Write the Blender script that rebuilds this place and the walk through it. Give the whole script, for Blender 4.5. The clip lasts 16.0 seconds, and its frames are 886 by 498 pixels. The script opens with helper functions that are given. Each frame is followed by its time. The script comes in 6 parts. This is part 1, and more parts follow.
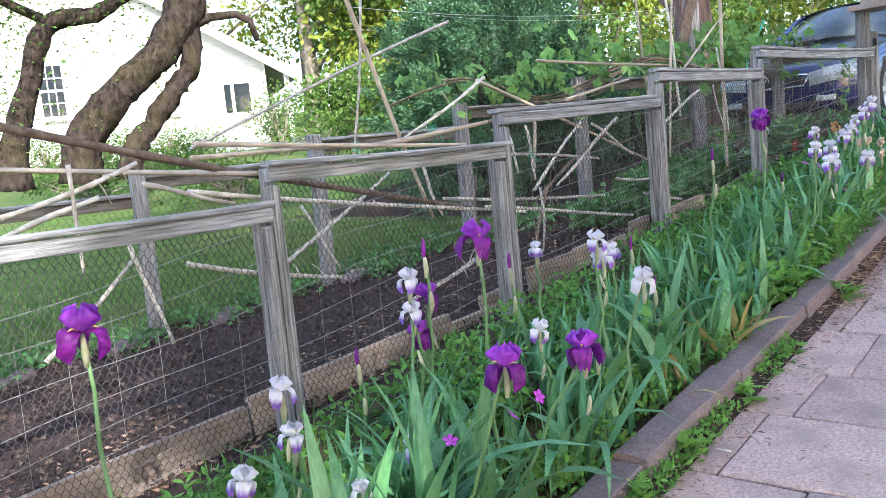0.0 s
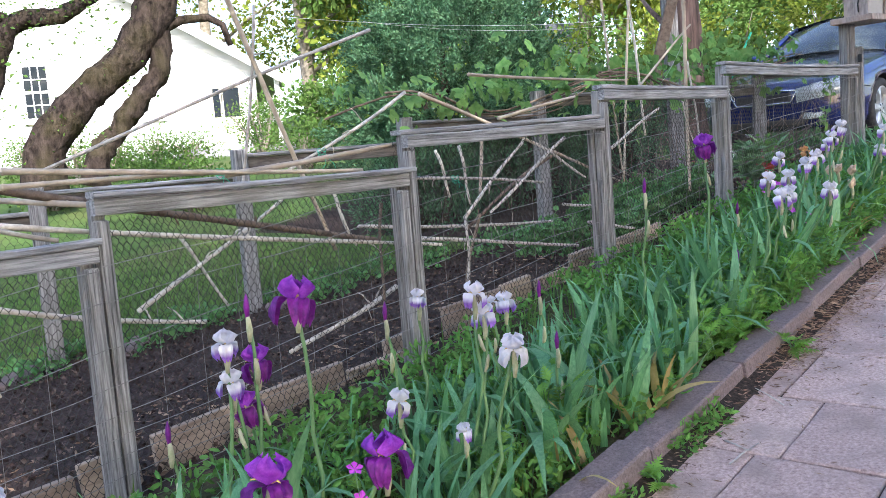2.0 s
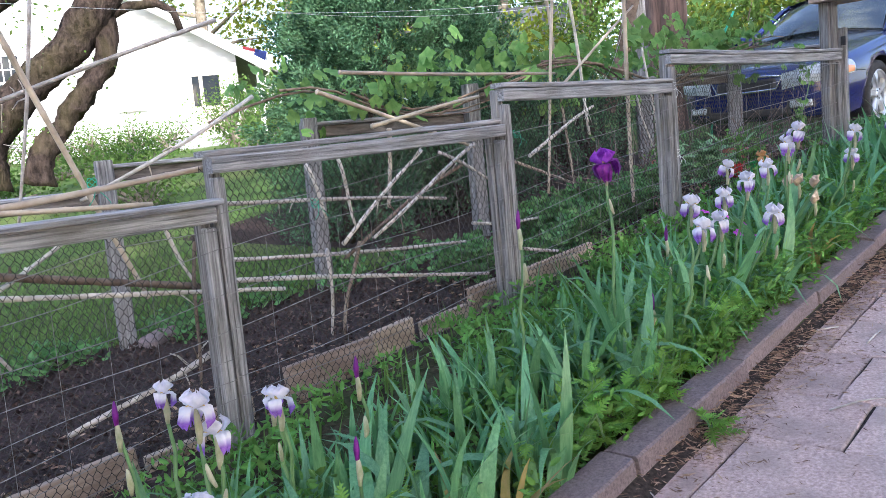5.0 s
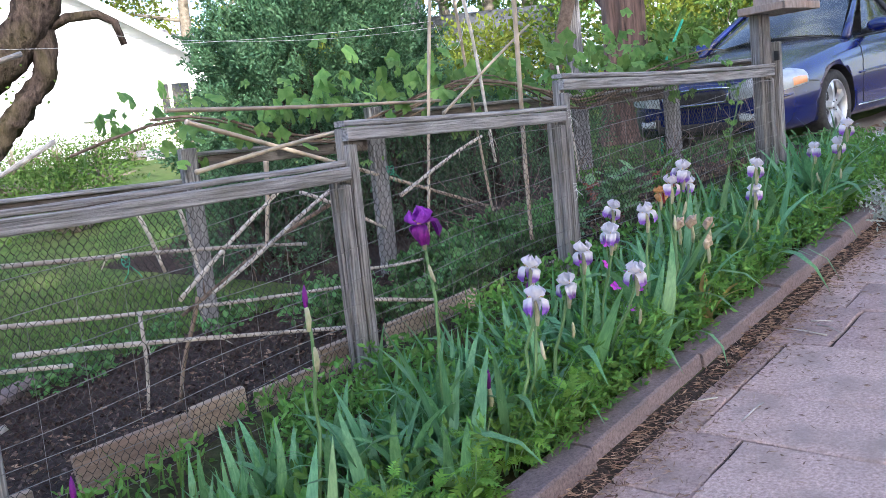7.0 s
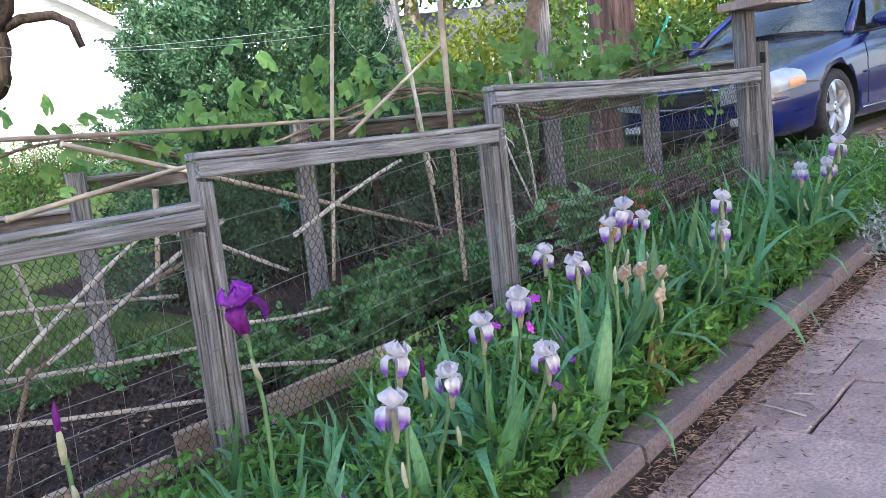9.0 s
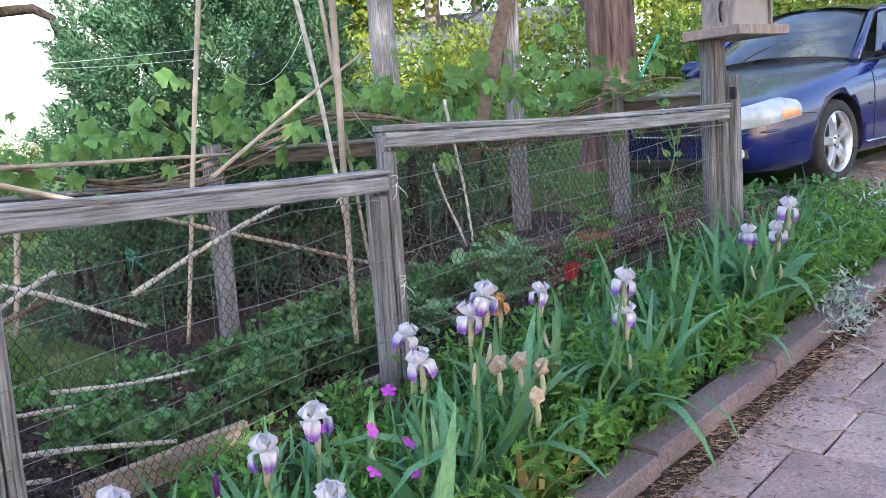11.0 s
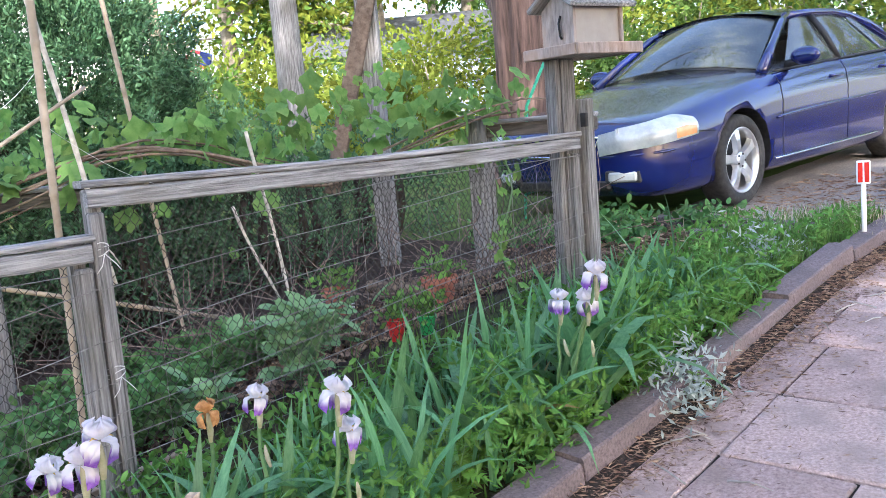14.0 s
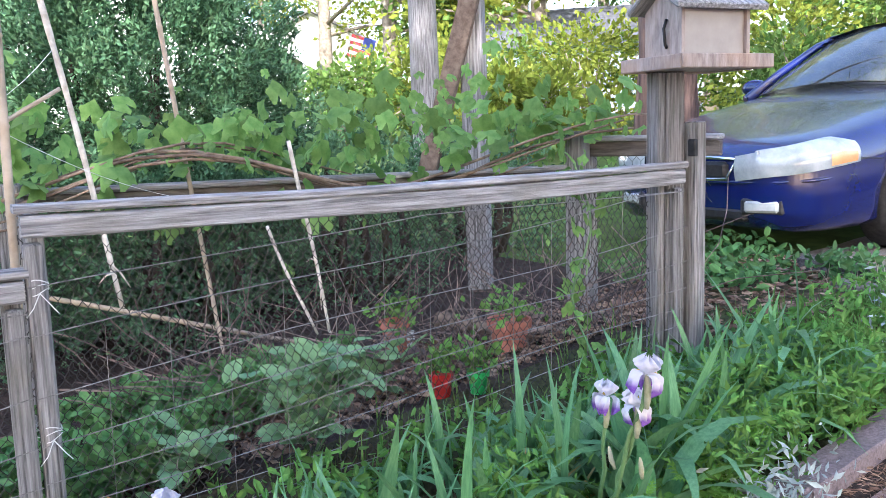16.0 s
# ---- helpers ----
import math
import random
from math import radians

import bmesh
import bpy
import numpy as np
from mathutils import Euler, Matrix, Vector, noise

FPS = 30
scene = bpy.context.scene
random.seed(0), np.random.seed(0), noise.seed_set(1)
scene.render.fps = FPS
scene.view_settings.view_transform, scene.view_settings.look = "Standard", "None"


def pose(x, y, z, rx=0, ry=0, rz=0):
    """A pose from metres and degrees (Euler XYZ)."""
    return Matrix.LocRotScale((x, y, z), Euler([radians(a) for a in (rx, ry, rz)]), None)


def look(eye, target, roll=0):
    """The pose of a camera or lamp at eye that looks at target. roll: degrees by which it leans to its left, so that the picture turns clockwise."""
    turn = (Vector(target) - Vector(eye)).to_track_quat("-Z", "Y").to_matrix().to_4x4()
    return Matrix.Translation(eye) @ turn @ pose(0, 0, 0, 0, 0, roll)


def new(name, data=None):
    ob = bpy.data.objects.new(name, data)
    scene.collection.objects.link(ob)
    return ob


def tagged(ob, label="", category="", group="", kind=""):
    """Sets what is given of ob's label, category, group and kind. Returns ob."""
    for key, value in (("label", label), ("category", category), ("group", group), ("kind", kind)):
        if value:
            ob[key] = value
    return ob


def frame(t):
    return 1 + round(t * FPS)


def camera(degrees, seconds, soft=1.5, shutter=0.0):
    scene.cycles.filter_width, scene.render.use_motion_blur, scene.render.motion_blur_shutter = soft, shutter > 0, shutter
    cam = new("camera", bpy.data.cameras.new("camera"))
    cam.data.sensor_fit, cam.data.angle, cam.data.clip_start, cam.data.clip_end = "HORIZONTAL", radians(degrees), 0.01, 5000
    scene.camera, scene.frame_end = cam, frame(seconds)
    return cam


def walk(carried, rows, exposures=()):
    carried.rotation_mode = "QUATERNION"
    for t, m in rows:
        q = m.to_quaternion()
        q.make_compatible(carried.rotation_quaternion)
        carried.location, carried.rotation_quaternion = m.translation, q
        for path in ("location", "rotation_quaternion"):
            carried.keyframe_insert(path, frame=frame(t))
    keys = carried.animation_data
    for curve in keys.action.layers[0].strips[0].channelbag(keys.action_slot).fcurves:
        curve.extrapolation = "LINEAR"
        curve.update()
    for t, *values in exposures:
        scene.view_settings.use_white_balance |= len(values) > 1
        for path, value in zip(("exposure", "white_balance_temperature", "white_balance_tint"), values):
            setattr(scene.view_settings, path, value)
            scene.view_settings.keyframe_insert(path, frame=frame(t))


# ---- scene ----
cam = camera(53.6, 16.0, soft=0.5)
METRES, EYE, TILT, LEAN, TURN = 6.0, 1.6, -7.0, 5.5, 40.1
ROWS = [
    (0.0, 0.0, 0.0, 0.0, -0.0, 0.0, 0.0),
    (0.5, 0.0224, 0.0299, 0.0061, -0.09, -0.04, 0.21),
    (1.0, 0.0473, 0.0317, 0.0174, 0.73, 1.09, -2.15),
    (1.5, 0.0636, 0.0468, 0.0185, 0.61, 0.44, -1.55),
    (2.0, 0.079, 0.0817, 0.0245, 0.61, 0.35, -1.06),
    (2.5, 0.0929, 0.1168, 0.0377, 0.41, 0.47, -1.17),
    (3.0, 0.1081, 0.1382, 0.0401, 0.6, -0.77, -1.45),
    (5.5, 0.2113, 0.2413, 0.0773, 1.88, -0.8, -0.43),
    (6.0, 0.244, 0.26, 0.0907, 2.01, -0.66, -0.62),
    (6.5, 0.2686, 0.2668, 0.0972, 1.88, -0.74, -0.7),
    (7.0, 0.2846, 0.2898, 0.1017, 1.9, -0.92, 0.04),
    (7.5, 0.2961, 0.3167, 0.1161, 2.06, -0.19, -0.33),
    (8.0, 0.312, 0.348, 0.1208, 1.98, -0.93, -0.11),
    (10.5, 0.4056, 0.4767, 0.1612, 4.61, -1.09, 0.18),
    (11.0, 0.4305, 0.4903, 0.1712, 4.59, -1.33, -1.98),
    (11.5, 0.4502, 0.5003, 0.1758, 4.19, -1.19, -2.11),
    (12.0, 0.4576, 0.5302, 0.1814, 4.24, -1.17, -2.55),
    (12.5, 0.4641, 0.5569, 0.192, 4.89, -0.43, -3.37),
    (13.0, 0.482, 0.5814, 0.1942, 4.7, -1.61, -1.6),
    (13.5, 0.5164, 0.5967, 0.205, 4.16, -1.44, -1.45),
    (14.0, 0.5367, 0.5957, 0.2097, 2.71, -1.24, -1.17),
    (14.5, 0.546, 0.6144, 0.2136, 1.93, -1.12, -0.69),
    (15.0, 0.5479, 0.6462, 0.2287, 3.76, -0.9, -1.9),
    (15.5, 0.5563, 0.6723, 0.2324, 8.77, -2.1, -3.14),
    (16.0, 0.5846, 0.6998, 0.2406, 13.08, -2.43, -5.2),
]
walk(cam, [(t, pose(0, 0, EYE, TILT, LEAN, TURN) @ pose(METRES * x, METRES * y, METRES * z, 90 + pitch, roll, yaw)) for t, x, y, z, yaw, pitch, roll in ROWS],
     exposures=[(0.0, 2.3, 5700, 12), (0.9, 2.14, 5700, 13), (2.5, 2.14, 5700, 14), (5.5, 2.12, 5650, 17), (7.8, 2.07, 5650, 17.5), (11.0, 2.22, 5700, 17), (14.5, 2.5, 5850, 15.5), (15.5, 2.5, 5750, 17), (16.0, 2.64, 5700, 19)])

# ---- light: low sun from behind, the near ground in the shade of added, unseen trees ----
SUN_EL, SUN_AZ = 30.0, 122.7
world = bpy.data.worlds.new("world")
scene.world = world
world.use_nodes = True
_nt = world.node_tree
_sky = _nt.nodes.new("ShaderNodeTexSky")
_sky.sky_type = 'NISHITA'
_sky.sun_disc = False
_sky.sun_elevation = radians(SUN_EL)
_sky.sun_rotation = radians(SUN_AZ)
_sky.air_density, _sky.dust_density, _sky.ozone_density = 1.0, 2.5, 0.6
_nt.links.new(_sky.outputs[0], _nt.nodes["Background"].inputs[0])
_nt.nodes["Background"].inputs[1].default_value = 0.15
_sl = bpy.data.lights.new("sun", 'SUN')
_sl.energy, _sl.angle, _sl.color = 2.3, radians(0.6), (1.0, 0.93, 0.8)
_sun = new("sun", _sl)
_az = radians(SUN_AZ)
_sun.matrix_world = look((0, 0, 30), (-math.sin(_az) * 10, -math.cos(_az) * 10, 30 - 10 * math.tan(radians(SUN_EL))))

# ---- materials ----
R = random.Random(7)


def mat(name, c1, c2=None, scale=8.0, rough=0.8, bump=0.0, stretch=(1, 1, 1), rand=0.0, island=0.0, metal=0.0,
        translucent=0.0, coat=0.0, stain=None, stain_scale=1.5, stain_amount=0.5, spec=0.5, transmission=0.0, ior=1.45):
    m = bpy.data.materials.new(name)
    m.use_nodes = True
    nt = m.node_tree
    N, K = nt.nodes, nt.links
    b = N["Principled BSDF"]
    b.inputs["Roughness"].default_value = rough
    b.inputs["Metallic"].default_value = metal
    b.inputs["Coat Weight"].default_value = coat
    b.inputs["Coat Roughness"].default_value = 0.04
    b.inputs["Specular IOR Level"].default_value = spec
    b.inputs["Transmission Weight"].default_value = transmission
    b.inputs["IOR"].default_value = ior
    if c2 is None:
        b.inputs["Base Color"].default_value = (*c1, 1)
        return m
    tc = N.new("ShaderNodeTexCoord")
    mp = N.new("ShaderNodeMapping")
    mp.inputs["Scale"].default_value = stretch
    K.new(tc.outputs["Object"], mp.inputs[0])
    nz = N.new("ShaderNodeTexNoise")
    nz.inputs["Scale"].default_value = scale
    nz.inputs["Detail"].default_value = 6
    nz.inputs["Roughness"].default_value = 0.65
    K.new(mp.outputs[0], nz.inputs["Vector"])
    rp = N.new("ShaderNodeValToRGB")
    rp.color_ramp.elements[0].position, rp.color_ramp.elements[1].position = 0.32, 0.68
    rp.color_ramp.elements[0].color, rp.color_ramp.elements[1].color = (*c1, 1), (*c2, 1)
    K.new(nz.outputs["Fac"], rp.inputs[0])
    col = rp.outputs[0]
    if stain:
        n2 = N.new("ShaderNodeTexNoise")
        n2.inputs["Scale"].default_value = stain_scale
        n2.inputs["Detail"].default_value = 4
        K.new(tc.outputs["Object"], n2.inputs["Vector"])
        r2 = N.new("ShaderNodeMapRange")
        r2.inputs[1].default_value, r2.inputs[2].default_value, r2.inputs[4].default_value = 0.45, 0.7, stain_amount
        K.new(n2.outputs["Fac"], r2.inputs[0])
        mx = N.new("ShaderNodeMixRGB")
        mx.inputs[2].default_value = (*stain, 1)
        K.new(r2.outputs[0], mx.inputs[0])
        K.new(col, mx.inputs[1])
        col = mx.outputs[0]
    if rand or island:
        src = N.new("ShaderNodeNewGeometry").outputs["Random Per Island"] if island else N.new("ShaderNodeObjectInfo").outputs["Random"]
        k = island or rand
        mr = N.new("ShaderNodeMapRange")
        mr.inputs[3].default_value, mr.inputs[4].default_value = 1 - k, 1 + k
        K.new(src, mr.inputs[0])
        hs = N.new("ShaderNodeHueSaturation")
        K.new(mr.outputs[0], hs.inputs["Value"])
        mh = N.new("ShaderNodeMapRange")
        mh.inputs[3].default_value, mh.inputs[4].default_value = 0.5 - 0.03 * k, 0.5 + 0.03 * k
        K.new(src, mh.inputs[0])
        K.new(mh.outputs[0], hs.inputs["Hue"])
        K.new(col, hs.inputs["Color"])
        col = hs.outputs[0]
    K.new(col, b.inputs["Base Color"])
    if bump:
        bp = N.new("ShaderNodeBump")
        bp.inputs["Strength"].default_value = min(1, bump)
        bp.inputs["Distance"].default_value = 0.02 * bump
        K.new(nz.outputs["Fac"], bp.inputs["Height"])
        K.new(bp.outputs[0], b.inputs["Normal"])
    if translucent:
        tr = N.new("ShaderNodeBsdfTranslucent")
        K.new(col, tr.inputs[0])
        ms = N.new("ShaderNodeMixShader")
        ms.inputs[0].default_value = translucent
        K.new(b.outputs[0], ms.inputs[1])
        K.new(tr.outputs[0], ms.inputs[2])
        K.new(ms.outputs[0], N["Material Output"].inputs[0])
    return m


M_LAWN = mat("lawn_turf", (.05, .09, .022), (.1, .155, .04), 6, .95, .6, stain=(.16, .15, .06), stain_scale=.7, spec=0.08)
M_SOIL = mat("garden_soil", (.02, .0135, .0115), (.08, .056, .048), 45, .95, 1.0, stain=(.1, .07, .058), stain_scale=6, stain_amount=.35, spec=0.08)
M_BEDSOIL = mat("bed_soil", (.04, .035, .02), (.11, .085, .05), 40, .95, 1.0, stain=(.06, .1, .03), stain_scale=5, stain_amount=.6, spec=0.08)
M_GRIT = mat("gravel_drive", (.17, .14, .115), (.34, .29, .25), 60, .95, .5, stain=(.14, .11, .08), stain_scale=1.2)
M_PAVER = mat("pinkish_paver", (.3, .2, .17), (.64, .47, .41), 90, .85, .7, rand=.16, stain=(.3, .225, .19), stain_scale=5.5, stain_amount=.8)
M_JOINT = mat("joint_sand", (.02, .016, .013), (.07, .055, .045), 60, .95, .5, spec=0.08)
M_KERB = mat("kerb_concrete", (.11, .08, .078), (.26, .2, .19), 110, .9, .5, rand=.12, stain=(.1, .085, .08), stain_scale=5, stain_amount=.5)
M_WOODH = mat("weathered_rail_wood", (.1, .098, .1), (.48, .47, .47), 17, .85, .8, stretch=(4, .25, 6), rand=.1, stain=(.17, .16, .13), stain_scale=4, stain_amount=.5, spec=0.25)
M_WOODV = mat("weathered_post_wood", (.07, .067, .065), (.43, .415, .405), 22, .85, .9, stretch=(5, 5, .2), rand=.12, stain=(.14, .13, .1), stain_scale=4, stain_amount=.5, spec=0.2)
M_DARKRAIL = mat("dark_weathered_wood", (.06, .05, .045), (.2, .18, .16), 12, .9, .5, stretch=(4, .5, 4), rand=.15, spec=0.15)
M_PLANK = mat("tan_plank", (.22, .16, .115), (.48, .37, .28), 10, .85, .4, stretch=(4, .5, 5), rand=.22, stain=(.2, .14, .1), stain_scale=6)
M_BAMBOO = mat("dry_bamboo", (.27, .21, .15), (.5, .41, .31), 9, .6, .15, rand=.2, stain=(.25, .2, .13), stain_scale=8)
M_STICK = mat("pale_stick", (.34, .29, .24), (.62, .57, .5), 30, .85, .4, rand=.25, stain=(.18, .14, .1), stain_scale=14)
M_BRANCH = mat("brown_branch", (.1, .07, .05), (.26, .2, .15), 22, .9, .6, rand=.2, spec=0.15)
M_WIRE = mat("galvanised_wire", (.11, .105, .1), (.3, .285, .275), 40, .55, 0, metal=.5)
M_NET = mat("netting_wire", (.02, .019, .018), (.085, .08, .075), 40, .7, 0, spec=0.08)
M_TIE = mat("white_twine", (.6, .6, .58), (.8, .8, .78), 60, .9)
M_GREENTIE = mat("green_tie", (.02, .3, .16), (.04, .42, .24), 30, .5)
M_BARK = mat("grey_brown_bark", (.008, .006, .0055), (.075, .056, .046), 13, .95, 3.0, spec=.1, stretch=(1, 1, .5), stain=(.075, .065, .03), stain_scale=2.5, stain_amount=.5)
M_CEDAR = mat("red_cedar_bark", (.022, .015, .013), (.27, .175, .14), 7, .95, 1.0, stretch=(2, 2, .14))
M_FARBARK = mat("far_trunk_bark", (.12, .1, .07), (.3, .26, .2), 8, .95, .5)
M_LEAFY = mat("sunlit_leaf", (.11, .15, .016), (.27, .31, .045), 2.5, .6, 0, island=.35, translucent=.45, spec=0.2)
M_LEAFB = mat("mid_green_leaf", (.06, .12, .02), (.14, .22, .05), 2.5, .55, 0, island=.35, translucent=.35, spec=0.2)
M_YEW = mat("dark_evergreen_leaf", (.03, .085, .038), (.125, .23, .11), 9, .5, 0, island=.4, translucent=.15, spec=0.2)
M_VINE = mat("grape_leaf", (.09, .2, .045), (.22, .36, .1), 12, .5, .1, rand=.25, translucent=.4, spec=0.2)
M_IRISLEAF = mat("iris_leaf", (.07, .19, .075), (.17, .345, .145), 20, .36, .1, stretch=(6, 6, .5), rand=.25, translucent=.25)
M_STEM = mat("iris_stem", (.08, .17, .06), (.15, .25, .1), 20, .5, rand=.1)
M_WEED = mat("weed_leaf", (.075, .185, .035), (.18, .335, .075), 14, .5, 0, island=.35, translucent=.35, spec=0.2)
M_GRASS = mat("grass_blade", (.08, .16, .03), (.17, .27, .07), 6, .6, 0, island=.35, translucent=.3, spec=0.2)
M_STRAWB = mat("ground_cover_leaf", (.06, .165, .05), (.15, .28, .09), 14, .5, 0, island=.35, translucent=.25, spec=0.2)
M_SAGE = mat("grey_green_sage", (.12, .25, .1), (.25, .4, .18), 20, .8, 0, island=.2, translucent=.2)
M_SILVER = mat("silver_foliage", (.25, .3, .27), (.42, .47, .43), 20, .8, 0, island=.2, translucent=.2)
M_PURPLE = mat("purple_petal", (.24, .018, .38), (.5, .1, .66), 30, .55, .1, rand=.2, translucent=.35)
M_DEEP = mat("deep_purple_petal", (.09, .004, .12), (.25, .018, .29), 30, .5, .1, rand=.2, translucent=.25)
M_WHITE = mat("white_petal", (.66, .63, .66), (.82, .8, .82), 25, .55, .1, stain=(.6, .52, .72), stain_scale=12, rand=.05, translucent=.35)
M_LAV = mat("violet_fall_petal", (.2, .06, .46), (.4, .2, .66), 30, .55, .1, rand=.15, translucent=.3)


def pale_base(m):
    """Falls are white near the flower's heart and violet towards their tips."""
    nt = m.node_tree
    hs = next(n for n in nt.nodes if n.type == 'HUE_SAT')
    tc = nt.nodes.new("ShaderNodeTexCoord")
    sx = nt.nodes.new("ShaderNodeSeparateXYZ")
    mr = nt.nodes.new("ShaderNodeMapRange")
    mr.inputs[1].default_value, mr.inputs[2].default_value = -.018, -.05
    mx = nt.nodes.new("ShaderNodeMixRGB")
    mx.inputs[1].default_value = (.78, .75, .78, 1)
    nt.links.new(tc.outputs["Object"], sx.inputs[0])
    nt.links.new(sx.outputs["Z"], mr.inputs[0])
    nt.links.new(mr.outputs[0], mx.inputs[0])
    targets = [l.to_socket for l in list(hs.outputs[0].links)]
    nt.links.new(hs.outputs[0], mx.inputs[2])
    for t in targets:
        nt.links.new(mx.outputs[0], t)


pale_base(M_LAV)
M_BEARD = mat("yellow_beard", (.6, .4, .08), (.75, .55, .2), 60, .8)
M_DRIED = mat("withered_flower", (.33, .23, .15), (.6, .47, .35), 30, .85, .4, rand=.15)
M_PAPER = mat("papery_spathe", (.3, .33, .17), (.55, .5, .36), 30, .7, rand=.15, translucent=.2)
M_MAG = mat("magenta_petal", (.45, .03, .42), (.6, .08, .55), 30, .5, translucent=.2)
M_CLOD = mat("soil_clod", (.02, .013, .0105), (.13, .09, .076), 30, .95, 0, island=.5, spec=0.08)
M_ORANGE = mat("rusty_petal", (.36, .16, .05), (.6, .34, .14), 30, .7, .2, translucent=.2)
M_LITTER = mat("leaf_litter", (.13, .075, .05), (.36, .25, .18), 20, .9, 0, island=.45, spec=0.08)


# ---- mesh helpers ----
class Geo:
    def __init__(self):
        self.v, self.f = [], []

    def add(self, vs, fs):
        n = len(self.v)
        self.v.extend(vs)
        self.f.extend([tuple(i + n for i in q) for q in fs])
        return self

    def board(self, lo, hi, b=0.006, m=None):
        """A box with chamfered edges."""
        c = [(a + d) / 2 for a, d in zip(lo, hi)]
        h = [(d - a) / 2 for a, d in zip(lo, hi)]
        b = min(b, min(h) * .6)
        vs, idx = [], {}
        for sx in (-1, 1):
            for sy in (-1, 1):
                for sz in (-1, 1):
                    s = (sx, sy, sz)
                    for ax in range(3):
                        p = [c[k] + s[k] * (h[k] if k == ax else h[k] - b) for k in range(3)]
                        idx[s, ax] = len(vs)
                        vs.append(tuple(m @ Vector(p)) if m else tuple(p))
        fs = []
        for ax in range(3):
            o = [k for k in range(3) if k != ax]
            for sg in (-1, 1):
                q = []
                for a, d in ((-1, -1), (1, -1), (1, 1), (-1, 1)):
                    s = [0, 0, 0]
                    s[ax], s[o[0]], s[o[1]] = sg, a, d
                    q.append(idx[tuple(s), ax])
                fs.append(q if (sg > 0) == (ax != 1) else q[::-1])
        for ax in range(3):
            o = [k for k in range(3) if k != ax]
            for a in (-1, 1):
                for d in (-1, 1):
                    s1, s2 = [0, 0, 0], [0, 0, 0]
                    s1[ax], s2[ax] = -1, 1
                    for s in (s1, s2):
                        s[o[0]], s[o[1]] = a, d
                    fs.append([idx[tuple(s1), o[0]], idx[tuple(s2), o[0]], idx[tuple(s2), o[1]], idx[tuple(s1), o[1]]])
        for sx in (-1, 1):
            for sy in (-1, 1):
                for sz in (-1, 1):
                    fs.append([idx[(sx, sy, sz), 0], idx[(sx, sy, sz), 1], idx[(sx, sy, sz), 2]])
        return self.add(vs, fs)

    def tube(self, pts, rad, n=8, cap=True):
        pts = [Vector(p) for p in pts]
        rad = rad if isinstance(rad, (list, tuple)) else [rad] * len(pts)
        vs, fs = [], []
        for i, p in enumerate(pts):
            d = (pts[min(i + 1, len(pts) - 1)] - pts[max(i - 1, 0)]).normalized()
            if i == 0:
                a = d.cross(Vector((.13, .27, .95)) if abs(d.z) < .9 else Vector((1, .1, 0))).normalized()
            else:
                a = (a - d * a.dot(d)).normalized()
            b = d.cross(a)
            for k in range(n):
                w = 2 * math.pi * k / n
                vs.append(tuple(p + (a * math.cos(w) + b * math.sin(w)) * rad[i]))
        for i in range(len(pts) - 1):
            for k in range(n):
                fs.append((i * n + k, i * n + (k + 1) % n, (i + 1) * n + (k + 1) % n, (i + 1) * n + k))
        if cap:
            fs.append(tuple(range(n))[::-1])
            fs.append(tuple(range((len(pts) - 1) * n, len(pts) * n)))
        return self.add(vs, fs)

    def mesh(self, name, material, smooth=False):
        me = bpy.data.meshes.new(name)
        me.from_pydata(self.v, [], self.f)
        me.materials.append(material)
        if smooth:
            me.shade_smooth()
        return me


def part(name, geo, material, parent=None, label="", smooth=False, at=None):
    """One mesh object under a thing or a part (or a thing itself)."""
    me = geo if isinstance(geo, bpy.types.Mesh) else geo.mesh(name, material, smooth)
    ob = new(name, me)
    ob.parent = parent
    if at is not None:
        ob.matrix_basis = at
    if label:
        ob["label"] = label
    return ob


def thing(name, label, category, at=(0, 0, 0), group="", kind="", m=None):
    e = new(name)
    e.empty_display_size = .1
    e.matrix_basis = m if m is not None else Matrix.Translation(at)
    return tagged(e, label, category, group, kind)


def fixn(ob):
    bm = bmesh.new()
    bm.from_mesh(ob.data)
    bmesh.ops.recalc_face_normals(bm, faces=bm.faces)
    bm.to_mesh(ob.data)
    bm.free()
    return ob


# ---- ground ----
def rise(y):
    """Height of the kerb's top along the sloping street."""
    if y < 9:
        return .243 + .121 * y
    return .243 + .121 * 9 + .05 * (min(y, 40) - 9)


def lerp(x, pts):
    return float(np.interp(x, [p[0] for p in pts], [p[1] for p in pts]))


def ground_z(x, y):
    bank = lerp(y, [(0, .14), (5, .1), (7, .12), (8.2, .09), (9.2, 0), (11, -.08), (60, -.08)])
    off = lerp(x, [(-60, 2.2), (-30, .9), (-20, .45), (-9, .0), (-3.9, -.05), (-2.75, bank * .55), (-2.45, bank), (-2.1, bank * .9), (-1.5, -.01), (-1.28, -.03), (-1.2, -.075), (4, -.1), (60, .5)])
    n = .012 * noise.noise((x * 2.3, y * 2.3, 0)) if -8 < x < -1.5 else 0
    return rise(y) + off + n


def back_x(y):
    return -6.13 + .364 * y


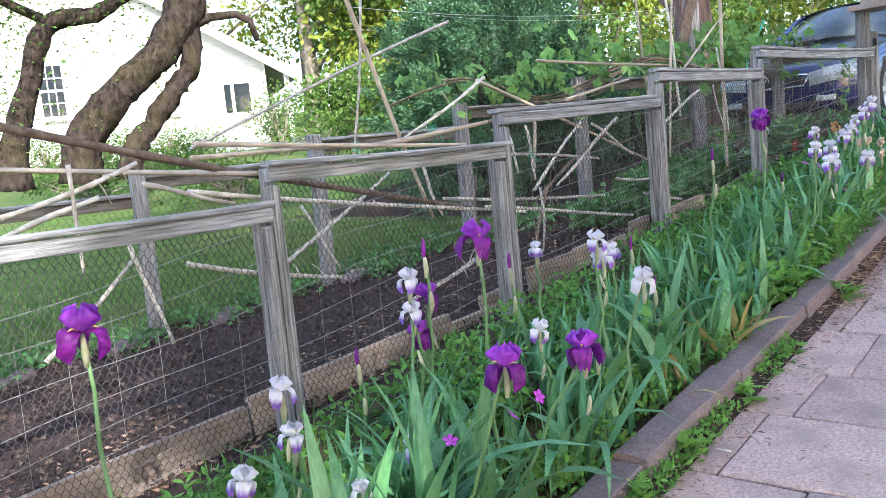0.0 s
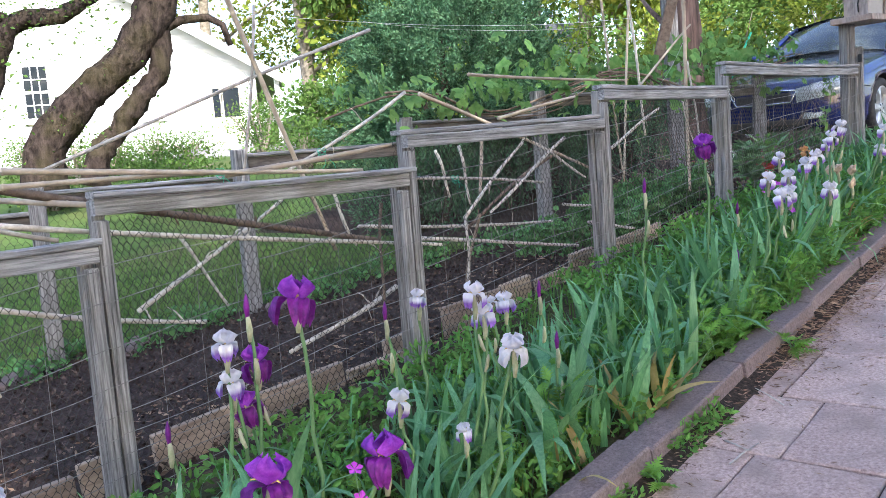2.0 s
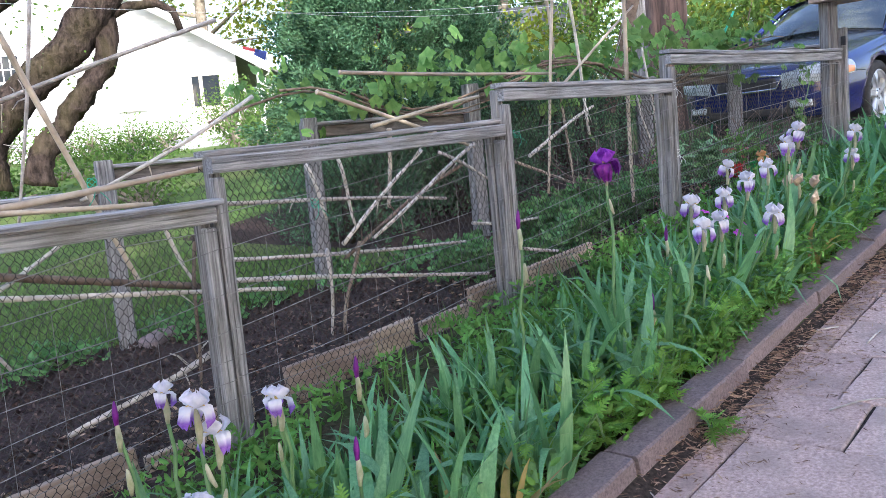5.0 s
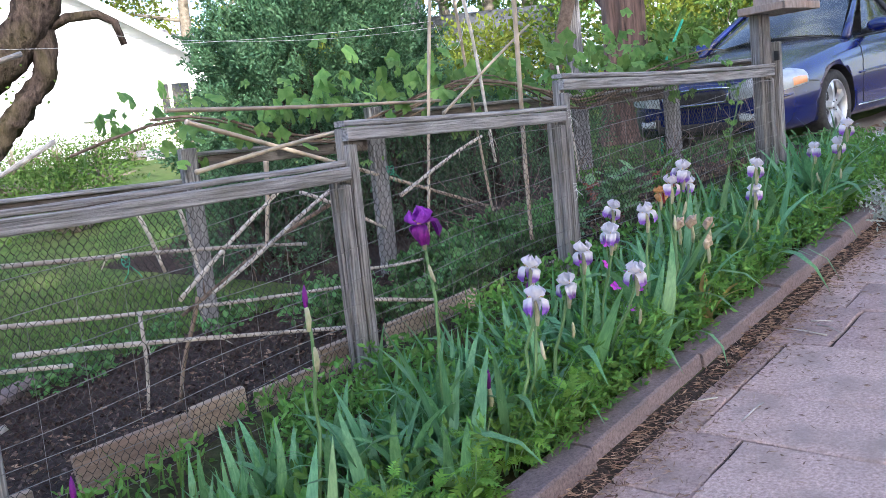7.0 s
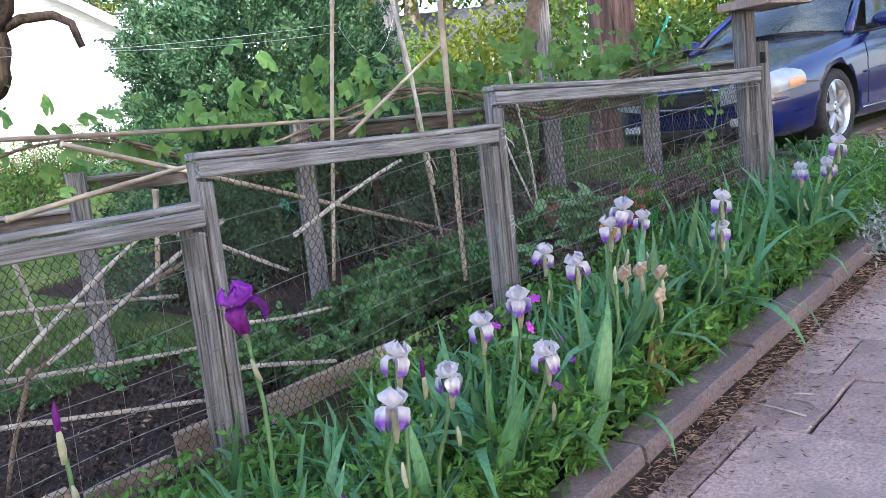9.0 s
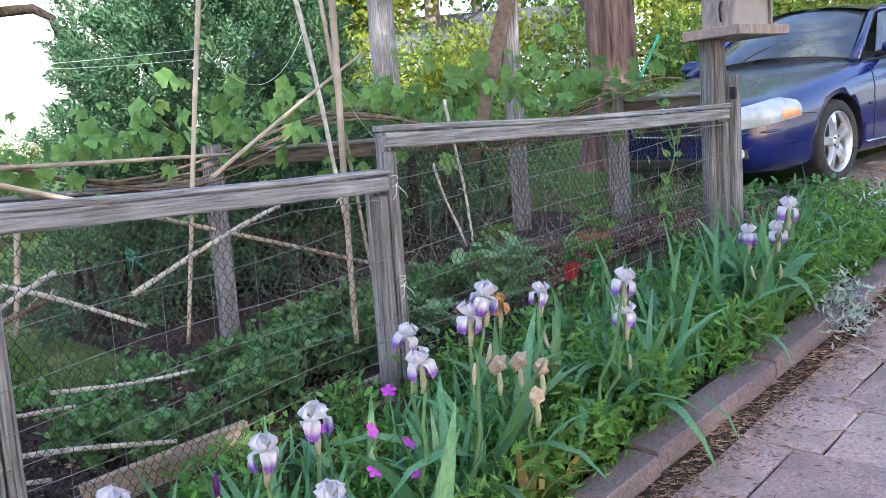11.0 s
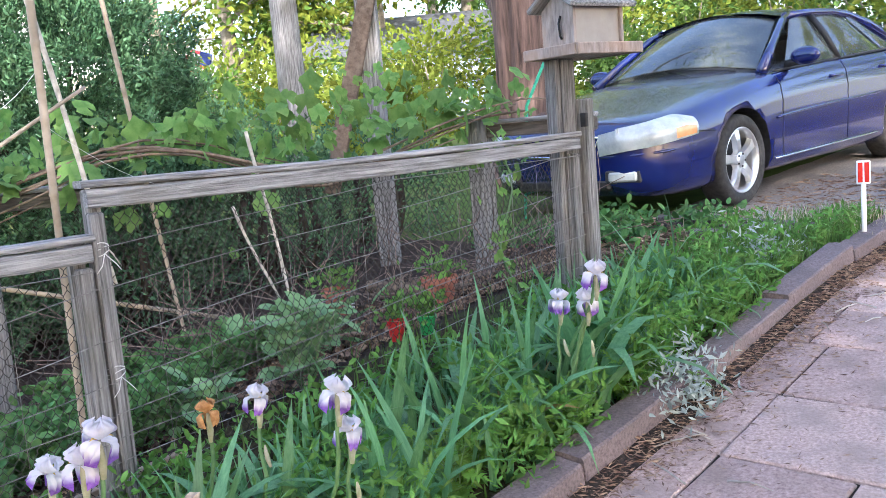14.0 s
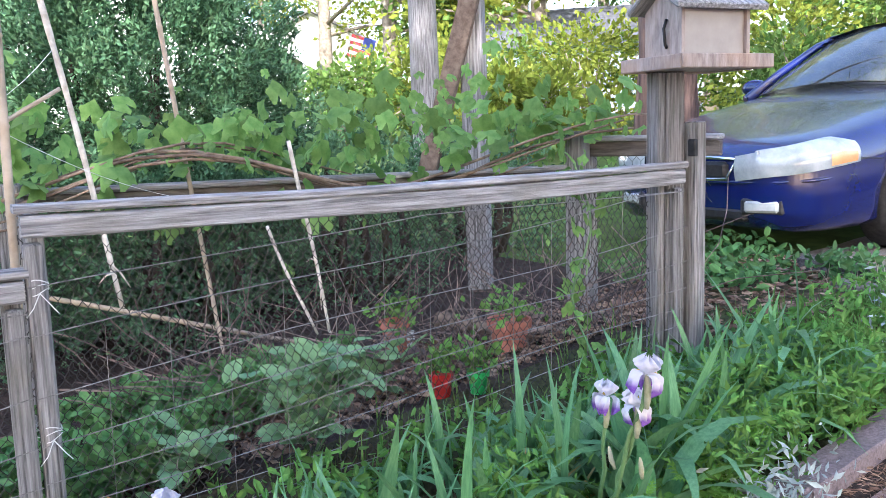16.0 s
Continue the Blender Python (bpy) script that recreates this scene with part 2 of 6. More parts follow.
def ground():
    ys = [-120, -60, -30, -15, -8] + [-4 + .25 * i for i in range(81)] + [17, 19, 22, 26, 32, 40, 60, 100, 200]
    xs = [-250, -150, -90, -60, -45, -30, -24, -19, -15, -12, -10, -8.5, -7.2, -6.5]
    inner = [0, .15, .3, .45, .6, .75, .9, 1]
    outer = [-2.3, -2.15, -2, -1.85, -1.7, -1.55, -1.45, -1.36, -1.28, -1.2, 0, 2, 4, 7, 12, 20, 40, 80, 150, 250]
    rows = []
    for y in ys:
        yc = min(max(y, -3), 8.8)
        bx = back_x(yc) - .05
        row = xs + [bx + (-2.45 - bx) * k for k in inner] + outer
        row = sorted(row)
        rows.append([(x, y, ground_z(x, y)) for x in row])
    n = len(rows[0])
    me = bpy.data.meshes.new("ground")
    me.from_pydata([p for r in rows for p in r], [], [(j * n + i, j * n + i + 1, (j + 1) * n + i + 1, (j + 1) * n + i) for j in range(len(rows) - 1) for i in range(n - 1)])
    for m in (M_LAWN, M_SOIL, M_BEDSOIL, M_GRIT, M_JOINT):
        me.materials.append(m)
    for p in me.polygons:
        x, y = p.center.x, p.center.y
        k = 0
        if x > -1.3:
            k = 4
        elif y > 10.3 and x > -3.8 and y < 30:
            k = 3
        elif x > -2.46 and y < 9.6:
            k = 2
        elif y > 8.7 and x > -4.2 and y < 10.4:
            k = 2
        elif -3.2 < y < 8.8 and x > back_x(min(max(y, -3), 8.8)) - .06:
            k = 1
        elif 5.9 < y < 9.2 and x > -7:
            k = 1
        p.material_index = k
    me.shade_smooth()
    return tagged(new("ground", me), "sloping ground of lawn, dark garden soil and gravel drive", "ground", kind="structure")


ground()


def slab(hx, hy, top, seed):
    """A worn paving slab with wavering edges, rounded rims and a slightly uneven face."""
    ring = []
    for a, b, c, d in ((-1, -1, 1, -1), (1, -1, 1, 1), (1, 1, -1, 1), (-1, 1, -1, -1)):
        for k in range(5):
            t = k / 5
            ring.append((hx * (a + (c - a) * t), hy * (b + (d - b) * t)))
    n = len(ring)
    wob = [(.006 * noise.noise((x * 8, y * 8, seed)), .006 * noise.noise((x * 8, y * 8, seed + 5))) for x, y in ring]
    g = Geo()
    for inset, z in ((0, -.03), (0, top - .006), (.006, top)):
        for (x, y), (p, q) in zip(ring, wob):
            g.v.append((x * (1 - inset / hx) + p, y * (1 - inset / hy) + q, z + (.002 * noise.noise((x * 5, y * 5, seed + 9)) if inset else 0)))
    g.v.append((0, 0, top))
    for j in (0, 1):
        g.f += [(j * n + k, j * n + (k + 1) % n, (j + 1) * n + (k + 1) % n, (j + 1) * n + k) for k in range(n)]
    g.f += [(2 * n + k, 2 * n + (k + 1) % n, 3 * n) for k in range(n)]
    return g


def pavement():
    base = thing("pavement", "pinkish grey stone paver walkway with dark sandy joints", "pavement", kind="structure")
    rr = random.Random(3)
    shapes = {}
    y = -3.0
    while y < 11.5:
        deep = rr.choice((.34, .38, .42, .46))
        x = -1.268
        first = True
        while x < 3.2:
            wdt = rr.choice((.14, .22, .3, .42)) if first else rr.choice((.4, .46, .52, .58, .64))
            first = False
            key = (wdt, deep, rr.randrange(2))
            if key not in shapes:
                shapes[key] = slab(wdt / 2 - .003, deep / 2 - .003, .007 + .002 * key[2], wdt * 50 + deep * 70).mesh("paver", M_PAVER)
            xc, yc = x + wdt / 2, y + deep / 2 + .012 * math.sin(x * 2.1 + y)
            slope = math.degrees(math.atan2(ground_z(xc, yc + .2) - ground_z(xc, yc - .2), .4))
            part("paver", shapes[key], M_PAVER, base, at=pose(xc, yc, ground_z(xc, yc) + .004, slope + rr.uniform(-.3, .3), rr.uniform(-.4, .4), rr.uniform(-1.2, 1.2)))
            x += wdt
        y += deep


def kerb():
    base = thing("kerb", "worn purplish grey concrete kerb edging the flower bed", "kerb", kind="structure")
    rr = random.Random(5)
    y = -2.25
    bounds = []
    while y < 12:
        bounds.append(y)
        y += .765
    for i in range(len(bounds) - 1):
        a, b = bounds[i], bounds[i + 1]
        if 7.4 < (a + b) / 2 < 7.8:
            continue
        ln = b - a - .006
        g = Geo()
        n = 8
        sec = [(-.062, -.24), (-.062, -.006), (-.055, .003), (-.02, .005), (.02, .003), (.05, .002), (.057, -.004), (.06, -.06), (.062, -.24)]
        for j in range(n + 1):
            yy = -ln / 2 + ln * j / n
            for (sx, sz) in sec:
                k = noise.noise((sx * 30 + i * 7, yy * 14, sz * 30)) * .004
                g.v.append((sx + k, yy, sz + k * .8))
        m = len(sec)
        for j in range(n):
            for k in range(m - 1):
                g.f.append((j * m + k, j * m + k + 1, (j + 1) * m + k + 1, (j + 1) * m + k))
        g.f.append(tuple(range(m))[::-1])
        g.f.append(tuple(range(n * m, n * m + m)))
        ob = part("kerb_block", g, M_KERB, base, at=pose(-1.338 + rr.uniform(-.008, .008), (a + b) / 2, rise((a + b) / 2) + .03 + rr.uniform(-.012, .012), math.degrees(math.atan(.121 if a < 8.5 else .06)) + rr.uniform(-.5, .5), rr.uniform(-2, 2), rr.uniform(-.8, .8)))
        fixn(ob)


kerb()

# ---- front fence ----
FA, FB = Vector((-2.45, 3.36, 0)), Vector((-2.05, 8.15, 0))
FU = (FB - FA).normalized()
FN = Vector((FU.y, -FU.x, 0))          # towards the street
FROT = Matrix(((FN.x, FU.x, 0, 0), (FN.y, FU.y, 0, 0), (0, 0, 1, 0), (0, 0, 0, 1)))   # local x: towards the street, y: along


def segments(name, P, Q, r, material, parent=None, label="", sides=3):
    P, Q = np.asarray(P, float), np.asarray(Q, float)
    d = Q - P
    d /= np.linalg.norm(d, axis=1)[:, None] + 1e-9
    ref = np.where(np.abs(d[:, [0]]) < .8, [[1., 0, 0]], [[0, 1., 0]])
    a = np.cross(d, ref)
    a /= np.linalg.norm(a, axis=1)[:, None]
    b = np.cross(d, a)
    rings = []
    for base in (P, Q):
        for k in range(sides):
            w = 2 * math.pi * k / sides
            rings.append(base + r * (a * math.cos(w) + b * math.sin(w)))
    V = np.stack(rings, 1).reshape(-1, 3)
    n = len(P)
    F = []
    for k in range(sides):
        k2 = (k + 1) % sides
        F.append(np.stack([np.arange(n) * 2 * sides + j for j in (k, k2, sides + k2, sides + k)], 1))
    F = np.concatenate(F)
    me = bpy.data.meshes.new(name)
    me.from_pydata(V.tolist(), [], F.tolist())
    me.materials.append(material)
    ob = new(name, me)
    ob.parent = parent
    if label:
        ob["label"] = label
    return ob


def hexnet(name, top, length, depth, cell, r, material, parent, label, seed=0, x=.03):
    """Hexagonal netting in the local y-z plane of a panel, slightly slack."""
    P, Q = [], []
    h, w = cell * .85, cell
    nz, ny = int(depth / h), int(length / w)

    def pt(i, j, up):
        y = (i + (.5 if j % 2 else 0)) * w
        z = top - j * h - (h * .33 if up else 0)
        s = .012 * math.sin(y * 5 + seed) * math.sin(z * 6)
        return (x + s, min(max(y + .004 * math.sin(z * 31 + i), 0), length), z)
    for j in range(nz):
        for i in range(ny):
            p, q = pt(i, j, False), pt(i, j, True)
            P.append(p), Q.append(q)
            o = 1 if j % 2 else 0
            P.append(q), Q.append(pt(i + o, j + 1, False))
            P.append(q), Q.append(pt(i + o - 1, j + 1, False))
    return segments(name, P, Q, r, material, parent, label)


SAG = .011


def fence_panel(s0, s1, top, top_far, seed):
    """A stepped panel: two posts, a top rail under a cap board, welded wire and hexagonal netting."""
    base = thing("fence_panel", "weathered grey wooden fence panel with wire mesh and netting", "fence", group="stepped garden fence panels",
                 m=Matrix.Translation(FA + FU * s0) @ FROT)
    L = s1 - s0
    rr = random.Random(seed)

    def low(s):
        p = FA + FU * (s0 + s)
        return ground_z(p.x, p.y) - .08
    fall = top_far - top

    def rail(lo, hi, b, wob):
        """A board along the panel in short lengths, bowed and worn, so that it is not dead straight."""
        g = Geo()
        n = 14
        ph = rr.random() * 9
        x0, x1, z0, z1 = lo[0], hi[0], lo[2], hi[2]
        sec = [(x0 + b, z0), (x1 - b, z0), (x1, z0 + b), (x1, z1 - b), (x1 - b, z1), (x0 + b, z1), (x0, z1 - b), (x0, z0 + b)]
        for j in range(n + 1):
            t = j / n
            y = lo[1] + (hi[1] - lo[1]) * t
            dz = fall * t - SAG * L * L * t * (1 - t) + wob * noise.noise((t * 4, ph, 0))
            dx = wob * 1.5 * noise.noise((t * 3, ph, 7))
            g.v += [(x + dx + .0025 * noise.noise((x * 90, t * 25, ph)), y, z + dz + .0025 * noise.noise((z * 90, t * 25, ph + 3))) for x, z in sec]
        m = len(sec)
        for j in range(n):
            g.f += [(j * m + k, (j + 1) * m + k, (j + 1) * m + (k + 1) % m, j * m + (k + 1) % m) for k in range(m)]
        g.f += [tuple(range(m)), tuple(range(n * m, n * m + m))[::-1]]
        return g
    fixn(part("top_rail", rail((-.02, .0, top - .074), (.02, L, top - .022), .005, .003), M_WOODH, base))
    fixn(part("cap_board", rail((-.032, -.012, top - .018), (.034, L + .012, top + .003), .005, .004), M_WOODH, base, at=pose(0, 0, 0, 0, rr.uniform(-1.5, 1.5), 0)))
    near_top = top
    for y in (.0, L - .045):
        top = near_top + (fall if y else 0)
        part("post", Geo().board((-.065, y, low(y)), (-.0225, y + .042, top - .024), .006), M_WOODV, base, at=pose(0, 0, 0, rr.uniform(-.4, .4), 0, 0))
        part("post_face", Geo().board((-.0205, y, low(y)), (.017, y + .042, top - .088), .005), M_WOODV, base)
    # welded wire: wires nearer together towards the ground
    P, Q = [], []
    bot0, bot1 = low(0) + .1, low(L) + .1
    for k in range(9):
        f = [.0, .07, .145, .225, .31, .41, .53, .68, .8][k]
        n = 10
        for i in range(n):
            a, b = i / n, (i + 1) / n
            def zz(t):
                z = (bot0 + (bot1 - bot0) * t) + f * .92 + .012 * math.sin(t * 7 + k)
                return min(z, top - .1)
            P.append((.024 + .006 * math.sin(a * 9 + k), a * L, zz(a)))
            Q.append((.024 + .006 * math.sin(b * 9 + k), b * L, zz(b)))
        part("horizontal_wire", Geo().tube(P + Q[-1:], .0015, 4, False), M_WIRE, base)
        P, Q = [], []
    for k in range(1, int(L / .15)):
        y = k * .15
        zb = bot0 + (bot1 - bot0) * y / L
        part("vertical_wire", Geo().tube([(.0255, y, zb), (.0255, y + .01, min(zb + .63, top - .1))], .0008, 4, False), M_WIRE, base)
    hexnet("hexagonal_netting", top - .07, L, top - .07 - min(bot0, bot1), .028, .0013, M_NET, base, "", seed, x=-.072)
    return base


for i, (a, b, z, zf) in enumerate(((-2.75, -1.34, 1.452, 1.444), (-1.335, -.025, 1.588, 1.57), (-.02, 1.365, 1.727, 1.75), (1.37, 2.665, 1.897, 1.884), (2.67, 4.78, 2.032, 2.03))):
    fence_panel(a, b, z, zf, i)
fence_panel(-4.2, -2.755, 1.28, 1.27, 9)

# gate post with a hinge, beside the last panel
gp = FA + FU * 4.845
g = thing("gate_post", "weathered grey wooden gate post with a black hinge", "post", at=gp)
part("post", Geo().board((-.03, -.025, 1.1), (.03, .03, 2.17), .006), M_WOODV, g)
M_BLACK = mat("black_iron", (.012, .012, .013), (.04, .04, .042), 30, .5, .1, metal=.6)
part("hinge", Geo().board((.005, -.045, 2.05), (.036, -.026, 2.11), .003), M_BLACK, g, "black iron hinge")


def twine(p, name="twine_tie", label="white twine knotted round a fence post", m=M_TIE, r=.03):
    g = Geo()
    for k in range(3):
        pts = [(p[0] + math.cos(w) * r, p[1] + math.sin(w) * r * .62, p[2] + .012 * k + .008 * math.sin(w * 2 + k)) for w in [i * .55 for i in range(13)]]
        g.tube(pts, .0013, 5)
    for k in (-1, 1):
        g.tube([(p[0] + r, p[1], p[2]), (p[0] + r + .02, p[1] + k * .02, p[2] - .03), (p[0] + r + .015, p[1] + k * .035, p[2] - .05)], .0013, 5)
    return tagged(part(name, g, m, smooth=True), label, "twine")


twine(tuple(FA + FU * 2.692 - FN * .024 + Vector((0, 0, 1.83))), r=.047)
twine(tuple(FA + FU * 2.692 - FN * .024 + Vector((0, 0, 1.48))), r=.047)

# ---- back fence of the garden ----
BACK = [(-5.75, 1.05, 1.40), (-5.45, 1.87, 1.46), (-5.05, 2.97, 1.57), (-4.64, 4.09, 1.70), (-4.24, 5.21, 1.84), (-3.86, 6.3, 1.98), (-3.0, 8.6, 2.11)]


def back_panel(p, q, seed):
    a, b = Vector((p[0], p[1], 0)), Vector((q[0], q[1], 0))
    u = (b - a).normalized()
    L = (b - a).length
    m = Matrix(((u.y, u.x, 0, a.x), (-u.x, u.y, 0, a.y), (0, 0, 1, 0), (0, 0, 0, 1)))
    base = thing("back_fence_panel", "dark weathered wooden fence panel with black netting", "fence", group="back garden fence panels", m=m)
    top = p[2]
    part("top_rail", Geo().board((-.02, 0, top - .09), (.02, L + .02, top - .022), .005), M_DARKRAIL, base)
    part("cap_board", Geo().board((-.05, 0, top - .02), (.05, L + .02, top + .004), .006), M_WOODH, base)
    lo = ground_z(p[0], p[1]) - .05
    part("post", Geo().board((.022, -.045, lo), (.11, .045, top + .03), .006), M_WOODV, base)
    hexnet("netting", top - .08, L, top - .08 - lo - .1, .042, .0013, M_NET, base, "", seed, x=-.024)


for i in range(len(BACK) - 1):
    back_panel(BACK[i], BACK[i + 1], 20 + i)
back_panel(BACK[-1], (-2.42, 8.82, 2.15), 31)
cpst = thing("corner_post", "weathered grey wooden corner post of the garden fence", "post")
part("post", Geo().board((-3.06, 8.57, 1.1), (-2.965, 8.66, 2.11), .006), M_WOODV, cpst)


# ---- poles and sticks laid on and through the fence ----
def rod(name, label, a, b, r, material, knots, bend, category):
    a, b = Vector(a), Vector(b)
    n = max(6, int((b - a).length / .055))
    rr = random.Random(hash((round(a.x * 100), round(b.y * 100))) & 0xffff)
    side = (b - a).normalized().cross(Vector((0, 0, 1))).normalized()
    pts, rad = [], []
    ph = rr.random() * 6
    for i in range(n + 1):
        t = i / n
        p = a.lerp(b, t) + Vector((0, 0, 1)) * bend * math.sin(t * 3.1 + ph) + side * bend * .7 * math.sin(t * 5 + ph)
        k = 1 - .25 * t
        if knots:
            pts += [p, p + (b - a) / n * .12, p + (b - a) / n * .24] if i % 4 == 0 and i < n else [p]
            rad += [r * k, r * k * 1.22, r * k] if i % 4 == 0 and i < n else [r * k * .97]
        else:
            pts.append(p)
            rad.append(r * k * (1 + rr.uniform(-.12, .12)))
    g = Geo().tube(pts, rad, 8)
    if not knots and (b - a).length > .5:
        for _ in range(3):
            t = rr.uniform(.2, .9)
            p = a.lerp(b, t)
            q = p + Vector((rr.uniform(-.03, .03), rr.uniform(-.08, .08), rr.uniform(-.1, .07)))
            g.tube([p, p.lerp(q, .5) + Vector((0, 0, .01)), q], [r * .4, r * .3, r * .15], 5)
    return tagged(part(name, g, material, smooth=True), label, category)


def bamboo(a, b, r):
    return rod("bamboo_pole", "dry tan bamboo pole with ringed joints", a, b, r * .76, M_BAMBOO, True, .006, "pole")


def stick(a, b, r):
    return rod("stick", "pale bare wooden stick with side twigs", a, b, r * .85, M_STICK, False, .014, "stick")


def branch(a, b, r):
    return rod("branch", "rough brown bare branch", a, b, r * .8, M_BRANCH, False, .02, "branch")


bamboo((-2.66, 1.81, 1.67), (-2.55, 3.18, 1.58), 0.014)
bamboo((-2.62, 2.57, 1.61), (-2.55, 3.41, 1.67), 0.016)
bamboo((-2.72, 1.83, 1.63), (-2.65, 2.61, 1.61), 0.013)
branch((-2.93, 1.27, 1.8), (-2.75, 3.43, 1.24), 0.021)
stick((-2.76, 1.83, 1.52), (-2.6, 3.69, 1.19), 0.012)
stick((-2.8, 1.81, 1.25), (-2.74, 2.5, 1.07), 0.012)
stick((-3.03, 2.4, 1.11), (-2.97, 3.09, 1.48), 0.012)
bamboo((-2.94, 2.88, 2.32), (-2.91, 3.32, 1.23), 0.016)
stick((-3.2, 3.95, 2.26), (-3.35, 2.25, 1.68), 0.011)
stick((-3.07, 3.13, 2.31), (-3.08, 2.98, 1.53), 0.009)
stick((-2.96, 3.91, 1.93), (-3.02, 3.18, 1.59), 0.011)
bamboo((-2.87, 4.31, 2.01), (-2.75, 5.74, 1.97), 0.012)
bamboo((-2.67, 4.28, 1.77), (-2.62, 4.93, 1.86), 0.013)
bamboo((-2.57, 5.55, 1.9), (-2.51, 6.2, 2.31), 0.010)
bamboo((-2.49, 6.06, 2.67), (-2.49, 6.04, 1.23), 0.018)
bamboo((-3.52, 6.79, 2.82), (-3.5, 6.99, 1.21), 0.015)
bamboo((-2.61, 5.62, 2.64), (-2.63, 5.43, 1.35), 0.012)
stick((-3.01, 6.27, 2.67), (-3.0, 6.45, 1.61), 0.013)
stick((-2.93, 3.65, 1.53), (-2.83, 4.88, 1.39), 0.011)
stick((-3.13, 3.68, 1.29), (-3.0, 5.17, 1.14), 0.012)
stick((-2.78, 3.58, 1.23), (-2.67, 4.95, 1.04), 0.012)
stick((-2.81, 5.1, 1.63), (-2.86, 4.4, 1.29), 0.012)
stick((-2.74, 3.51, 1.04), (-2.79, 2.92, 0.85), 0.014)
branch((-2.91, 5.12, 1.55), (-2.97, 4.31, 1.2), 0.014)
branch((-2.92, 4.36, 1.29), (-2.93, 4.23, 0.85), 0.012)
stick((-2.93, 1.23, 1.49), (-2.89, 1.71, 1.63), 0.013)
stick((-2.91, 1.47, 1.63), (-2.91, 1.47, 1.28), 0.01)
stick((-3.21, 1.43, 0.94), (-3.18, 1.81, 1.25), 0.012)
stick((-3.09, 1.76, 1.33), (-3.08, 1.88, 0.9), 0.011)
stick((-2.94, 7.06, 2.16), (-2.93, 7.18, 1.41), 0.009)
stick((-2.95, 6.96, 1.85), (-2.94, 7.13, 1.42), 0.008)
bamboo((-3.55, 5.25, 1.76), (-3.55, 5.19, 1.32), 0.018)
stick((-2.97, 4.31, 1.25), (-2.93, 4.84, 1.65), 0.012)
stick((-3.14, 3.54, 1.46), (-3.13, 3.65, 1.21), 0.011)
stick((-3.08, 4.24, 1.63), (-3.07, 4.33, 1.37), 0.011)
stick((-3.06, 4.41, 1.64), (-3.06, 4.49, 1.32), 0.011)
stick((-2.92, 4.94, 1.61), (-2.88, 5.41, 1.4), 0.011)
stick((-3.08, 1.28, 1.4), (-3.05, 1.64, 1.53), 0.014)
stick((-2.72, 1.62, 1.54), (-2.69, 1.97, 1.46), 0.011)
stick((-3.21, 2.72, 1.35), (-3.19, 2.92, 1.04), 0.009)
branch((-2.65, 3.38, 1.42), (-2.65, 3.32, 0.92), 0.009)
stick((-2.7, 4.0, 1.29), (-2.7, 3.98, 0.96), 0.009)
stick((-2.59, 5.24, 1.56), (-2.55, 5.8, 1.78), 0.011)
stick((-2.53, 4.83, 1.16), (-2.49, 5.28, 1.1), 0.011)
stick((-2.81, 5.03, 1.26), (-2.77, 5.51, 1.22), 0.01)
bamboo((-3.85, 5.0, 2.0), (-3.7, 7.55, 1.16), 0.018)
bamboo((-4.9, 1.4, 1.75), (-2.7, 2.1, 1.55), .018)
for p in ((-2.6, 3.02, 1.645), (-2.62, 2.55, 1.6), (-2.7, 5.3, 1.66), (-2.75, 4.0, 1.47)):
    twine(p, "green_tie", "green plastic tie round a pole", M_GREENTIE, .02)


def line(a, b, sag):
    pts = [Vector(a).lerp(Vector(b), i / 14) - Vector((0, 0, sag * 4 * (i / 14) * (1 - i / 14))) for i in range(15)]
    tagged(part("string_line", Geo().tube(pts, .0009, 5), M_TIE, smooth=True), "thin pale string stretched between poles", "string")


line((-2.94, 2.9, 2.25), (-2.61, 5.6, 2.33), .05)
line((-2.61, 5.6, 2.32), (-3.0, 6.3, 2.45), .16)
line((-2.61, 5.6, 2.3), (-3.9, 4.6, 2.45), .05)
line((-3.06, 6.75, 1.95), (-2.49, 6.05, 2.2), .03)

# ---- boards edging the soil behind the fence ----
for (y0, y1, z, h, o) in ((.4, 1.93, .615, .1, .18), (1.94, 2.14, .715, .16, .17), (2.2, 3.04, .765, .12, .17), (3.07, 3.42, .765, .12, .17), (3.3, 3.5, .835, .14, .2), (3.62, 4.03, .93, .14, .16),
                          (4.04, 4.26, .96, .2, .17), (4.3, 4.58, .95, .12, .17), (4.6, 4.8, 1.035, .16, .17), (4.95, 5.5, 1.07, .12, .18), (5.9, 6.3, 1.12, .12, .19)):
    a = FA + FU * (((y0 + y1) / 2 - FA.y) / FU.y) - FN * o
    hl = (y1 - y0) / FU.y / 2
    b = Geo().board((-.016, -hl, -h - .12), (.016, hl, 0), .004)
    b.v = [(x + .008 * noise.noise((y * 3, z, 2)), y, q + .008 * noise.noise((y * 6, z * 9, 5))) for x, y, q in b.v]
    tagged(part("edging_board", b, M_PLANK, at=Matrix.Translation((a.x, a.y, z)) @ FROT @ pose(0, 0, 0, 4.5 + R.uniform(-1.5, 1.5), R.uniform(-5, 5), 0)), "rough tan plank set on edge holding garden soil", "plank", "soil edging boards")
